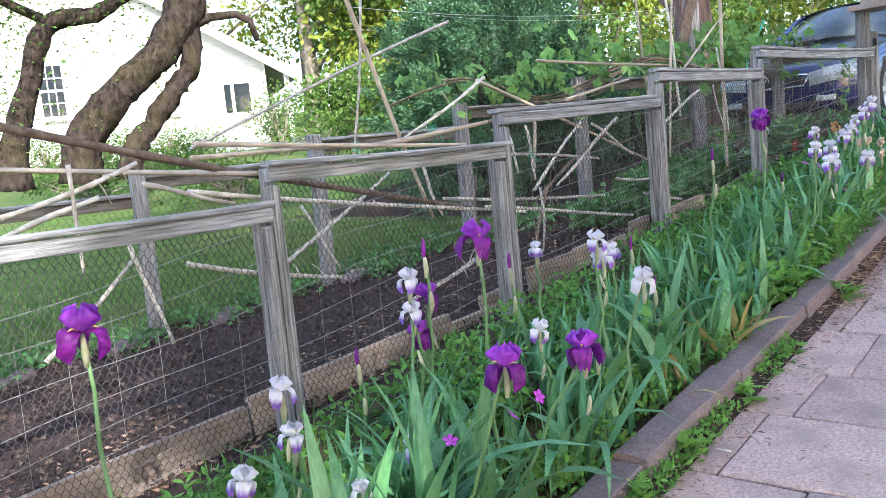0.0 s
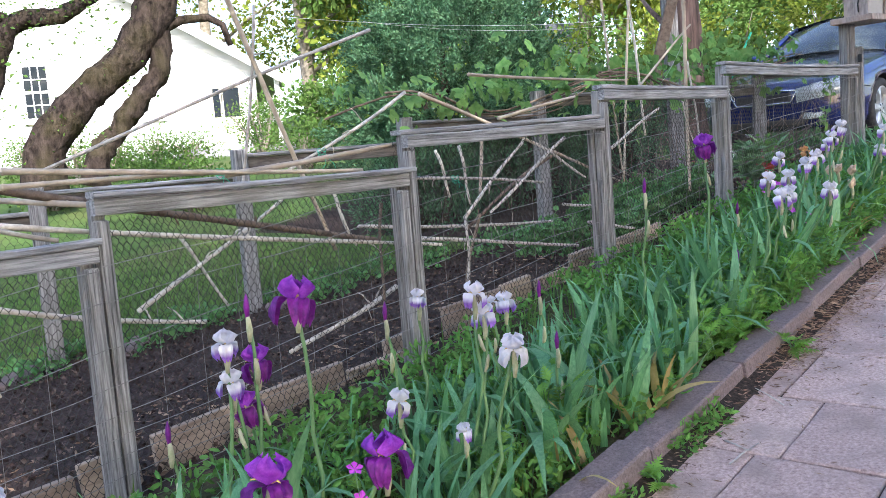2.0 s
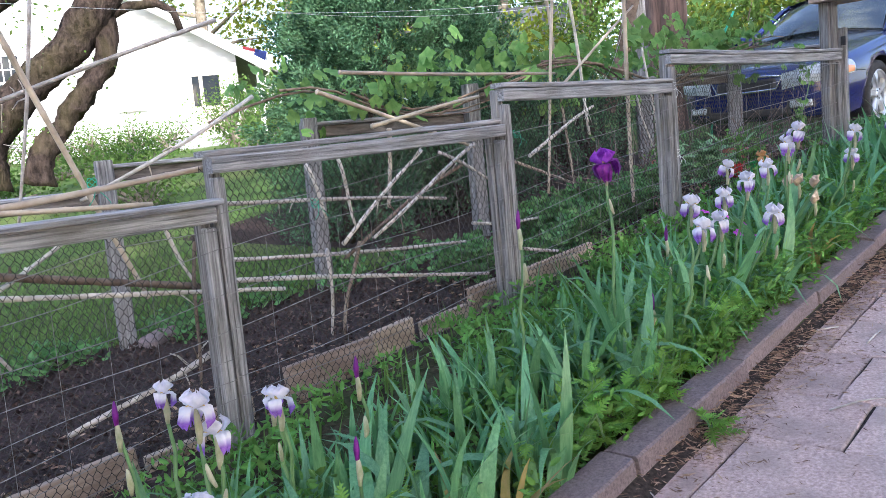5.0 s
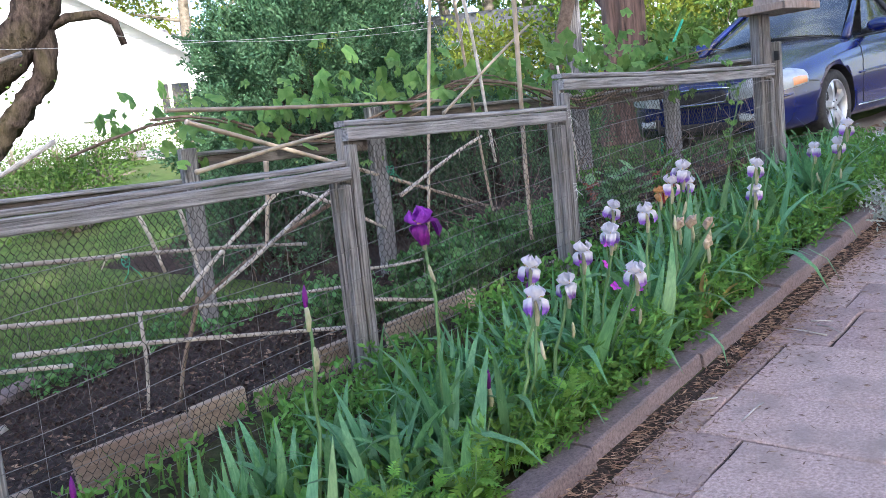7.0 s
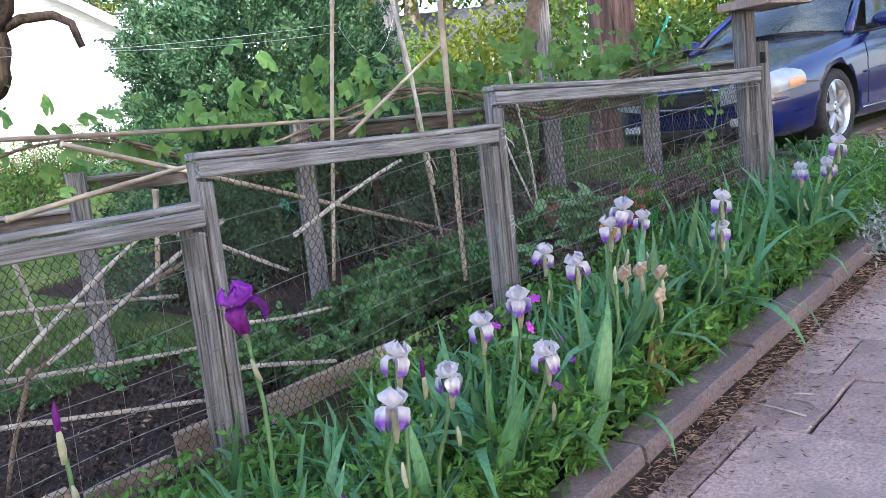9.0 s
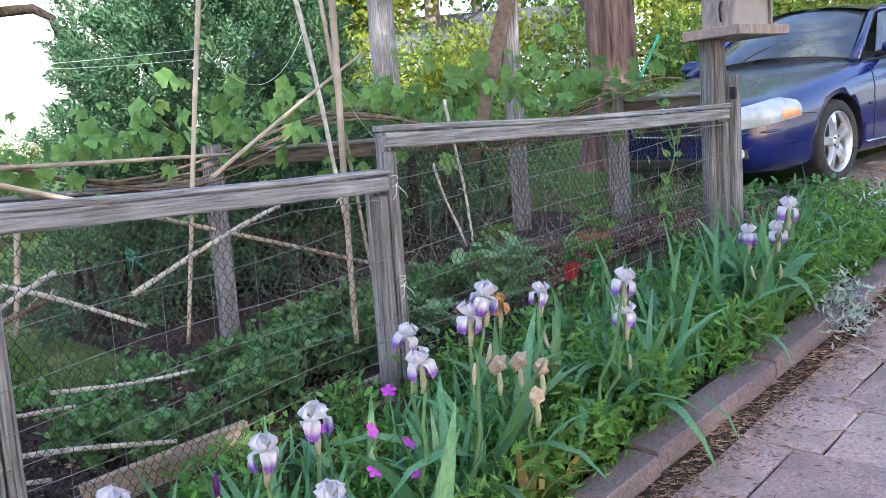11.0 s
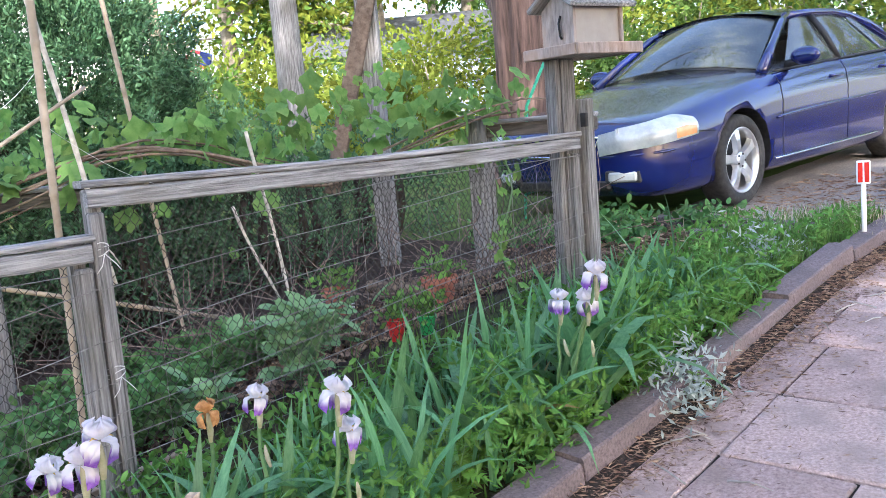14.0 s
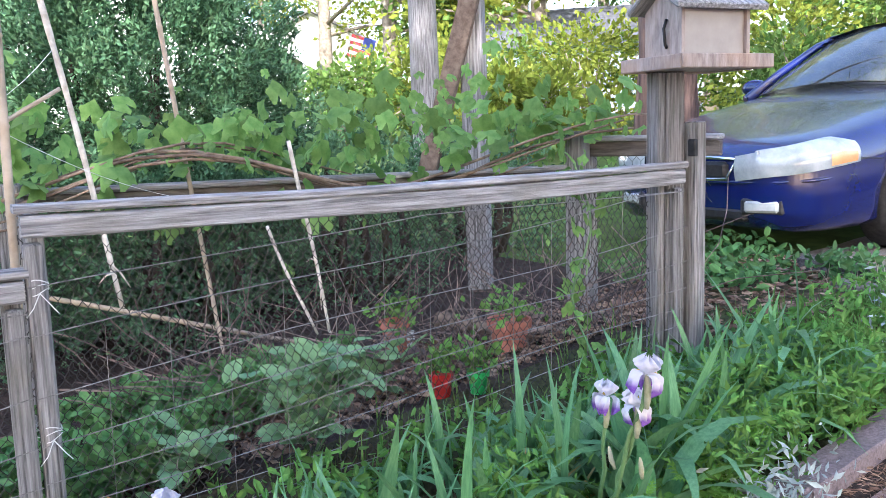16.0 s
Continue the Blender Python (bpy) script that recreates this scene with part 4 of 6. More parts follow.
rr = random.Random(44)
for k in range(84):
    y = 3.7 + 4.7 * ((k + rr.random()) / 84) if k < 70 else rr.uniform(1.2, 3.7)
    x = -1.4 - abs(rr.gauss(0, .12)) if k < 70 else -1.45 - rr.random() * .4
    feather_weed(x, y, rr.uniform(.1, .25) * (1 if y < 7.6 else 1.3), 20, 900 + k)
for k, (x, y) in enumerate(((-1.24, 2.25), (-1.23, 2.55), (-1.25, 1.9), (-1.22, 3.05), (-1.24, 1.6), (-1.23, 4.25), (-1.3, 7.6))):
    feather_weed(x, y, .07, 14, 990 + k)

# grass: lawn behind the garden, verge beside the drive, stray tufts in the bed
def lawn_pts(n, seed):
    g = np.random.default_rng(seed)
    out = []
    while len(out) < n:
        y = g.uniform(-.5, 10.5)
        x = back_x(min(y, 8.8)) + .02 - abs(g.normal(0, 1.7))
        if y > 5.7 and x > -7:
            continue
        out.append((x, y, ground_z(x, y)))
    return out


blades("lawn_grass", lawn_pts(26000, 2), .055, .0035, M_GRASS, "short green lawn grass behind the garden", "grass", 3, .8)
V1 = [(x, y, ground_z(x, y)) for x, y in [(-1.42 - abs(R.gauss(0, .28)), R.uniform(8.2, 10.2)) for _ in range(3400)]]
blades("verge_grass", V1, .12, .003, M_GRASS, "green grass on the verge by the drive", "grass", 5, .7)
V2 = [(x, y, ground_z(x, y)) for x, y in [(R.uniform(-2.4, -1.45), R.uniform(-.5, 8.5)) for _ in range(1300)]]
blades("bed_grass", V2, .15, .0035, M_GRASS, "thin grass blades among the irises", "grass", 6, .6)
V3 = [(x, y, ground_z(x, y) + .01) for x, y in [(R.uniform(-2.0, -1.45), R.uniform(-.5, 8.4)) for _ in range(1200)]]
blades("iris_undergrowth", V3, .2, .013, M_IRISLEAF, "dense upright iris leaves low in the bed", "iris leaves", 7, .45)

# leaf litter and twigs at the foot of the kerb
def litter(n, seed, f):
    g = np.random.default_rng(seed)
    C, D = [], []
    while len(C) < n:
        x, y = f(g)
        C.append((x, y, ground_z(x, y) + .012 + abs(g.normal(0, .006))))
        a = g.uniform(0, 6.3)
        D.append((math.cos(a), math.sin(a), g.normal(0, .08)))
    return np.array(C), np.array(D) * 3


C, D = litter(9500, 1, lambda g: (-1.265 + abs(g.normal(0, .08)) * (1 if g.random() < .78 else 3.6), g.uniform(1, 10.5) if g.random() < .25 else g.choice((4.3, 4.9, 5.6, 6.1, 6.7, 7.3, 7.9, 8.4, 8.9, 9.4)) + g.normal(0, .2)))
leaf_cloud("needle_litter", C, D, .03, .15, M_LITTER, None, "dry brown needles and leaf litter along the kerb", "leaf litter", "stuff", seed=2)
C, D = litter(11000, 16, lambda g: (lambda y: (g.uniform(back_x(y), -2.55), y))(g.uniform(.2, 8.4)))
leaf_cloud("soil_clods", C, D + np.random.default_rng(3).normal(0, 1.2, D.shape), .03, .8, M_CLOD, None, "crumbly dark brown soil clods and mulch", "soil", "stuff", seed=17, fold=.6)
C, D = litter(2600, 6, lambda g: (g.uniform(-3.6, -2.5), g.uniform(-.5, 8.6)))
leaf_cloud("soil_litter", C, D, .04, .3, M_LITTER, None, "dry bits of leaf on the dark soil", "leaf litter", "stuff", seed=7)
C, D = litter(5200, 61, lambda g: (lambda y: (back_x(y) + g.random() ** .8 * (-2.5 - back_x(y)), y))(g.uniform(6.7, 8.9)))
leaf_cloud("garden_litter", C, D, .05, .35, M_LITTER, None, "brown dead leaves and stalks under the dry stems", "leaf litter", "stuff", seed=62)
C, D = litter(1800, 8, lambda g: (g.uniform(-3.2, -1.7), g.uniform(8.4, 10.2)))
C2, D2 = litter(1600, 18, lambda g: (g.uniform(-2.6, -1.3), g.uniform(9.9, 12.5)))
leaf_cloud("drive_litter", C2, D2, .08, .12, M_LITTER, None, "dry grass and needles scattered on the drive", "leaf litter", "stuff", seed=19)
blades("dry_grass", [(x, y, ground_z(x, y)) for x, y in [(R.gauss(-1.75, .25), R.gauss(9.95, .16)) for _ in range(420)]], .14, .0022, mat("straw", (.38, .32, .22), (.55, .48, .36), 8, .8, 0, island=.2), "tuft of dry straw-coloured grass by the drive", "dry grass", 21, .9)
leaf_cloud("verge_litter", C, D, .06, .3, M_LITTER, None, "brown dead leaves on the verge", "leaf litter", "stuff", seed=9)
for i in range(26):
    x, y = -1.22 + abs(R.gauss(0, .16)), R.uniform(2.2, 9.8)
    a = R.uniform(0, 6.3)
    ln = R.uniform(.06, .2)
    z = ground_z(x, y) + .017
    g = Geo().tube([(x, y, z), (x + math.cos(a) * ln * .5, y + math.sin(a) * ln * .5 + R.uniform(-.02, .02), ground_z(x, y + math.sin(a) * ln * .5) + .022), (x + math.cos(a) * ln, y + math.sin(a) * ln, ground_z(x, y + math.sin(a) * ln) + .017)], [.0035, .003, .0015], 5)
    tagged(part("twig", g, M_STICK, smooth=True), "dry bare twig lying on the paving", "twig", "fallen twigs")

# wild geranium flowers
FIVE = Geo()
for k in range(5):
    a = k * 1.2566
    c, s = math.cos(a), math.sin(a)
    FIVE.add([(0, 0, 0), (.012 * c - .007 * s, .012 * s + .007 * c, .004), (.019 * c, .019 * s, .003), (.012 * c + .007 * s, .012 * s - .007 * c, .004)], [(0, 1, 2, 3)])
FIVEM = FIVE.mesh("petals", M_MAG)
for (x, y, z) in ((-1.72, 5.3, 1.27), (-1.68, 5.42, 1.24), (-1.6, 5.36, 1.17), (-1.63, 5.5, 1.19), (-1.55, 5.45, 1.14), (-1.75, 5.55, 1.3), (-1.5, 5.3, 1.1), (-1.6, 2.15, .84), (-1.42, 2.0, .85), (-1.48, 1.95, .8), (-1.75, 2.0, .8), (-1.55, 1.75, .78)):
    e = thing("geranium_flower", "small magenta wild geranium flower on a thin stem", "flower", at=(x, y, z), group="magenta flowers")
    part("petals", FIVEM, M_MAG, e, at=pose(0, 0, 0, R.uniform(-30, 30), R.uniform(20, 70), 0) @ Matrix.Scale(1.3, 4))
    part("stem", Geo().tube([(0, 0, 0), (.01, .01, (ground_z(x, y) - z) * .5), (0, .02, ground_z(x, y) - z)], .0018, 5), M_STEM, e)

# ---- grape vine on the back fence ----
def grape_leaf(seed):
    rr = random.Random(seed)
    n = 20
    vs = [(0, 0, 0)]
    for i in range(n + 1):
        a = -2.75 + 5.5 * i / n
        r = .062 * (1 + .13 * math.cos(a * 5) + .07 * math.cos(a * 13 + seed)) * (1.15 - .12 * abs(a))
        vs.append((r * math.sin(a), r * math.cos(a), -.18 * r * r / .06 + .006 * math.sin(a * 4)))
    return Geo().add(vs, [(0, i + 1, i + 2) for i in range(n)]).mesh("vine_leaf", M_VINE, True)


GL = [grape_leaf(i) for i in range(4)]
vine = thing("grape_vine", "leafy green grape vine sprawling over the back fence", "vine")
g = np.random.default_rng(21)
for k in range(9):
    pts = []
    y = 4.6 + .35 * k
    for i in range(12):
        yy = y + i * .17
        if yy > 8.75:
            break
        pts.append((back_x(yy) + .12 + .1 * math.sin(i * .8 + k) + .05 * k * .3, yy, 1.72 + .036 * yy + .12 * math.sin(i * .55 + k * 1.3) + .02 * (k % 4)))
    if len(pts) > 3:
        part("stem", Geo().tube(pts, [.009 - .0005 * i for i in range(len(pts))], 6), M_BRANCH, vine, smooth=True)
for k in range(430):
    if k < 345:
        y = 5.9 + 2.75 * g.random() ** .8
    else:
        y = 4.7 + 1.7 * g.random()
    spread = .145 if y > 6 else .09
    z = 1.78 + .037 * y + abs(g.normal(0, spread)) * (1 if g.random() < .85 else -1.2)
    x = back_x(y) + .12 + g.normal(0, .14)
    s = .35 + .72 * g.random() ** 1.4
    part("leaf", GL[k % 4], M_VINE, vine, at=pose(x, y, z, g.uniform(20, 110), g.uniform(-35, 35), g.uniform(-20, 140)) @ Matrix.Scale(s, 4))

# climbing plant on the last panel
climb = thing("climbing_plant", "slender yellow-green climbing plant on the fence netting", "vine")
pts = [(-2.14 + .02 * math.sin(i), 7.72 + .03 * math.sin(i * .9), 1.22 + .075 * i) for i in range(12)]
part("stem", Geo().tube(pts, .004, 5), M_STEM, climb)
for k in range(60):
    i = g.integers(0, 12)
    part("leaf", GL[k % 4], M_VINE, climb, at=pose(pts[i][0] + g.normal(0, .03), pts[i][1] + g.normal(0, .05), pts[i][2] + g.normal(0, .03), g.uniform(30, 110), g.uniform(-30, 30), g.uniform(0, 140)) @ Matrix.Scale(g.uniform(.25, .5), 4))

# ---- sage, pots and dead stems in the garden ----
def broad(seed):
    gg = Geo()
    n = 6
    for i in range(n + 1):
        t = i / n
        w = .033 * math.sin(math.pi * min(1, .06 + .94 * t)) ** .8
        gg.v += [(-w, .1 * t, -.02 * t * t + .006), (0, .1 * t, -.02 * t * t), (w, .1 * t, -.02 * t * t + .006)]
    for i in range(n):
        gg.f += [(i * 3, i * 3 + 1, i * 3 + 4, i * 3 + 3), (i * 3 + 1, i * 3 + 2, i * 3 + 5, i * 3 + 4)]
    return gg.mesh("broad_leaf", M_SAGE, True)


BL = broad(0)
for (x, y, h, n) in ((-2.38, 6.8, .3, 105), (-2.55, 6.45, .16, 30), (-2.72, 7.2, .22, 45)):
    e = thing("sage_plant", "bushy grey-green broad-leaved herb behind the netting", "herb plant", at=(x, y, ground_z(x, y)))
    for s in range(5):
        part("stem", Geo().tube([(0, 0, 0), (R.uniform(-.06, .06), R.uniform(-.08, .08), h * .5), (R.uniform(-.1, .1), R.uniform(-.12, .12), h * .95)], [.005, .004, .002], 5), M_STEM, e)
    for k in range(n):
        z = h * R.uniform(.25, 1.05)
        part("leaf", BL, M_SAGE, e, at=pose(R.gauss(0, .055), R.gauss(0, .075), z, R.uniform(-5, 55), R.uniform(-20, 20), R.uniform(0, 360)) @ Matrix.Scale(R.uniform(.7, 1.15), 4))

M_TERRA = mat("terracotta", (.32, .1, .06), (.5, .2, .13), 18, .8, .2, rand=.1)
M_REDP = mat("red_plastic", (.5, .015, .012), (.6, .03, .025), 10, .35)
M_GREENP = mat("green_plastic", (.02, .33, .07), (.03, .42, .1), 10, .35)
M_PATCH = mat("white_label", (.7, .7, .68), (.8, .8, .78), 20, .6)


def pot(x, y, z, r, h, m, label, mark=False):
    e = thing("flower_pot", label, "flower pot", at=(x, y, z))
    n = 20
    prof = [(0, 0), (r * .72, 0), (r * .92, h * .78), (r * 1.06, h * .78), (r * 1.08, h), (r * .95, h), (r * .88, h * .85), (0, h * .85)]
    gg = Geo()
    for (a, b) in prof:
        gg.v += [(a * math.cos(6.2832 * k / n), a * math.sin(6.2832 * k / n), b) for k in range(n)]
    for j in range(len(prof) - 1):
        gg.f += [(j * n + k, j * n + (k + 1) % n, (j + 1) * n + (k + 1) % n, (j + 1) * n + k) for k in range(n)]
    part("pot", gg, m, e, smooth=False)
    if mark:
        for k in range(3):
            part("label_mark", Geo().board((r * .86, .01 + .0 * k, h * (.2 + .2 * k)), (r * 1.0, .045, h * (.3 + .2 * k)), .001), M_PATCH, e)
    c = np.random.default_rng(int(x * -100)).normal(0, 1, (90, 3)) * (r * .7, r * .7, .035) + (0, 0, h + .04)
    tagged(leaf_cloud("plant", c, upward(90, 4), .045, .6, M_WEED, e, "leafy seedling", seed=4), kind="stuff")


pot(-3.15, 7.62, 1.235, .07, .13, M_TERRA, "terracotta pot with a white label and seedling", True)
pot(-2.47, 7.36, ground_z(-2.47, 7.36), .04, .088, M_REDP, "small red plastic pot on the soil")
pot(-2.39, 7.46, ground_z(-2.39, 7.46), .038, .08, M_GREENP, "small green plastic pot on the soil")
pot(-2.7, 7.87, ground_z(-2.7, 7.87), .085, .15, M_TERRA, "large plain terracotta pot on the soil")
tagged(part("pot_block", Geo().board((-3.24, 7.52, ground_z(-3.15, 7.6) - .05), (-3.06, 7.72, 1.235), .008), M_KERB), "rough concrete block under a flower pot", "block")
for (a, b, r) in (((-3.25, 7.9, 1.32), (-2.45, 8.3, 1.28), .05), ((-3.2, 8.15, 1.3), (-2.75, 8.5, 1.3), .04), ((-3.5, 7.2, 1.25), (-3.0, 7.6, 1.22), .03)):
    branch(a, b, r)
P, Q = [], []
g = np.random.default_rng(77)
for k in range(230):
    y = g.uniform(6.6, 8.6)
    x = back_x(y) + g.uniform(.05, .7)
    z = ground_z(x, y)
    p = np.array((x, y, z))
    d = np.array((g.normal(0, .4), g.normal(0, .6), .9)) * g.uniform(.12, .5) / 5
    for _ in range(5):
        q = p + d
        P.append(p), Q.append(q)
        p = q
        d = d + g.normal(0, .035, 3) * (1, 1.4, .6)
tagged(segments("dead_stems", P, Q, .0024, mat("dead_stem", (.07, .05, .04), (.25, .175, .145), 9, .9, 0, island=.4)), "tangle of dry brown dead stems inside the fence", "dead stems", kind="stuff")

def spline(xs, ys, x):
    """Smooth interpolation through the given stations."""
    n = len(xs)
    i = max(0, min(n - 2, next((k for k in range(n - 1) if x <= xs[k + 1]), n - 2)))
    h = xs[i + 1] - xs[i]
    t = (x - xs[i]) / h

    def sl(k):
        return 0.5 * ((ys[min(k + 1, n - 1)] - ys[k]) / max(1e-6, xs[min(k + 1, n - 1)] - xs[k]) + (ys[k] - ys[max(k - 1, 0)]) / max(1e-6, xs[k] - xs[max(k - 1, 0)])) if 0 < k < n - 1 else (ys[i + 1] - ys[i]) / h
    a, b = sl(i) * h, sl(i + 1) * h
    return (2 * t ** 3 - 3 * t * t + 1) * ys[i] + (t ** 3 - 2 * t * t + t) * a + (-2 * t ** 3 + 3 * t * t) * ys[i + 1] + (t ** 3 - t * t) * b


# ---- evergreen bush ----
def bush(cx, cy, z0, z1, rx, ry, n, per, seed):
    e = thing("evergreen_bush", "dense dark green evergreen bush behind the garden", "bush", at=(cx, cy, z0))
    h = z1 - z0
    for k in range(5):
        a = k * 1.3
        part("stem", Geo().tube([(.1 * math.cos(a), .1 * math.sin(a), -.1), (.25 * math.cos(a), .25 * math.sin(a), h * .4), (.5 * rx * math.cos(a), .5 * ry * math.sin(a), h * .75)], [.05, .035, .012], 6), M_BARK, e, smooth=True)
    g = np.random.default_rng(seed)
    C, D = [], []
    for _ in range(n):
        d = g.normal(0, 1, 3)
        d /= np.linalg.norm(d)
        lump = 1 + .26 * noise.noise((d[0] * 2.2, d[1] * 2.2, d[2] * 2.2 + seed)) + .3 * noise.noise((d[0] * 6, d[1] * 6, d[2] * 6))
        r = lump * (g.uniform(.55, 1.0) if g.random() < .35 else g.uniform(.88, 1.04))
        c = np.array([d[0] * rx * r, d[1] * ry * r, h * .5 + d[2] * h * .5 * r])
        out = d + g.normal(0, .35, 3) + (0, 0, .35)
        out /= np.linalg.norm(out)
        t = g.uniform(0, 1, per)[:, None]
        C.append(c + out * t * .19 + g.normal(0, 1, (per, 3)) * (.045 - .03 * t))
        D.append(np.repeat(out[None], per, 0) + g.normal(0, .5, (per, 3)))
    leaf_cloud("crown", np.concatenate(C), np.concatenate(D), .037, .42, M_YEW, e, seed=seed)


bush(-5.45, 7.3, .95, 3.2, .93, .94, 1750, 92, 3)


for k, (x, y, h, r, n) in enumerate(((-5.05, 6.3, .62, .5, 380), (-4.55, 7.25, 1.0, .45, 420), (-4.35, 8.2, .9, .4, 330), (-5.3, 8.35, 1.1, .55, 450), (-4.6, 9.2, .8, .5, 300))):
    bush(x, y, ground_z(x, y) - .1, ground_z(x, y) + h, r, r, n, 20, 40 + k)


# ---- trees ----
def tree(x, y, h, r, crown_r, leaves, size, material, bark, seed, low=.35, label="tall leafy tree with sunlit yellow-green foliage", name="tree"):
    rr = random.Random(seed)
    g = np.random.default_rng(seed)
    z = ground_z(x, y)
    e = thing(name, label, "tree", at=(x, y, z), group="background trees")
    lean = (rr.uniform(-.06, .06), rr.uniform(-.06, .06))
    pts = [(lean[0] * h * t + .1 * math.sin(t * 5 + seed), lean[1] * h * t, h * t - .2) for t in [i / 8 for i in range(9)]]
    part("trunk", Geo().tube(pts, [r * (1 - .8 * i / 8) * (1.25 if i == 0 else 1) for i in range(9)], 9), bark, e, smooth=True)
    cl = []
    for k in range(13):
        t = low + (1 - low) * (k + rr.random()) / 13
        a = rr.uniform(0, 6.28)
        ln = crown_r * (1.05 - .55 * abs(t - .55)) * rr.uniform(.6, 1.1)
        p = Vector((lean[0] * h * t, lean[1] * h * t, h * t))
        q = p + Vector((math.cos(a) * ln, math.sin(a) * ln, ln * rr.uniform(.05, .5)))
        part("limb", Geo().tube([p, p.lerp(q, .5) + Vector((0, 0, .15)), q], [r * .3, r * .2, r * .05], 6), bark, e, smooth=True)
        for j in range(3):
            cl.append((np.array(p.lerp(q, .45 + .27 * j)), crown_r * rr.uniform(.22, .42)))
    C, D = [], []
    per = leaves // len(cl)
    for c, cr in cl:
        d = g.normal(0, 1, (per, 3))
        d /= np.linalg.norm(d, axis=1)[:, None]
        rad = cr * g.uniform(.35, 1.1, per)[:, None]
        C.append(c + d * rad * (1, 1, .65))
        D.append(d + (0, 0, -.2))
    leaf_cloud("crown", np.concatenate(C), np.concatenate(D), size, .62, material, e, seed=seed)


def shrub(x, y, h, r, leaves, size, material, seed, label="sunlit yellow-green shrub at the wood's edge"):
    g = np.random.default_rng(seed)
    z = ground_z(x, y)
    e = thing("shrub", label, "shrub", at=(x, y, z), group="background shrubs")
    C, D = [], []
    k = 14
    for i in range(k):
        a = g.uniform(0, 6.28)
        d = g.uniform(0, r * .8)
        c = np.array((math.cos(a) * d, math.sin(a) * d, h * g.uniform(.15, .85)))
        part("stem", Geo().tube([(0, 0, -.1), tuple(c * (.4, .4, .5)), tuple(c)], [.04, .03, .01], 5), M_FARBARK, e, smooth=True)
        dd = g.normal(0, 1, (leaves // k, 3))
        dd /= np.linalg.norm(dd, axis=1)[:, None]
        C.append(c + dd * (r * .5) * g.uniform(.3, 1.1, leaves // k)[:, None] * (1, 1, .7))
        D.append(dd)
    leaf_cloud("foliage", np.concatenate(C), np.concatenate(D), size, .6, material, e, seed=seed)


def polar(deg, d, y0=4.0):
    return -d * math.sin(radians(deg)), y0 + d * math.cos(radians(deg))


for i, (deg, d, h, cr) in enumerate(((8, 27, 12, 4.5), (14, 22, 9, 3.6), (19, 30, 13, 5), (24, 24, 10, 4), (30, 33, 14, 5.5), (35, 26, 11, 4), (40, 36, 14, 5.5), (45, 27, 11, 4.2), (50, 34, 13, 5),
                                     (54, 28, 10, 4), (59, 40, 14, 5.5), (65, 44, 14, 6), (72, 42, 14, 6), (79, 40, 13, 6), (86, 36, 12, 5), (2, 30, 12, 5), (-6, 32, 12, 5), (-14, 34, 12, 5), (11, 46, 19, 7), (21, 50, 20, 8), (31, 46, 19, 7), (42, 50, 20, 8), (52, 46, 19, 7), (63, 56, 20, 8), (27, 40, 18, 6.5), (37, 42, 18, 6.5), (47, 42, 18, 6.5))):
    x, y = polar(deg, d)
    tree(x, y, h, .2 + .01 * h, cr, 7000, .25, M_LEAFY if i % 3 else M_LEAFB, M_FARBARK, 100 + i, low=.16)
for i, (deg, d, h, r) in enumerate(((6, 17, 3.4, 2.2), (10, 15.5, 3.0, 1.9), (15, 17.5, 3.2, 2.2), (20, 19, 3, 2.2), (26, 21, 3, 2.4), (31, 19, 2.4, 2), (36, 21, 2.6, 2.2), (41, 19, 2.2, 2), (46, 22, 2.6, 2.3), (51, 19, 2.0, 1.8), (55, 17.5, 1.7, 1.3), (0, 17, 3.4, 2.2), (28, 15, 1.6, 1.2), (44, 14.5, 1.3, 1.0))):
    x, y = polar(deg, d)
    shrub(x, y, h, r, 3200, .13, M_LEAFY if i % 2 else M_LEAFB, 200 + i)
for i, (x, y, h) in enumerate(((-12.6, 8.3, .4), (-13.4, 9.4, .45), (-12.6, 6.6, .4), (-14.6, 12.0, 1.4), (-10.5, 9.6, .8), (-9.5, 7.0, .5), (-13.5, 11.2, 1.2), (-17.6, 12.3, .6), (-18.0, 11.6, .7), (-18.5, 10.9, .6), (-19.0, 10.2, .7), (-19.5, 9.4, .7), (-14.6, 8.4, .3), (-15.2, 9.3, .3), (-15.6, 7.6, .35))):
    shrub(x, y, h, .8, 1200, .06, M_LEAFB, 240 + i, "leafy green shrub near the white house")

# trees behind the walker, out of view, added to keep the garden in shade
for i, (x, y) in enumerate(((7.5, -14), (8.5, -9.5), (7.5, -5), (8.5, -.8), (7.6, 3.4), (8.6, 7.8))):
    tree(x, y, 13.5, .3, 4.2, 4200, .42, M_LEAFB, M_FARBARK, 300 + i, low=.2, label="unseen tall tree with dense green leaves, added to cast shade", name="unseen_shade_tree")


# old leaning tree beside the white house
def gnarled(pts, rad, n=16, k=6):
    """A trunk through the points, with many rings so that its bark can bulge."""
    ts = list(range(len(pts)))
    fine = [i / k for i in range((len(pts) - 1) * k + 1)]
    P = [tuple(spline(ts, [p[c] for p in pts], t) for c in range(3)) for t in fine]
    return Geo().tube(P, [spline(ts, rad, t) for t in fine], n)


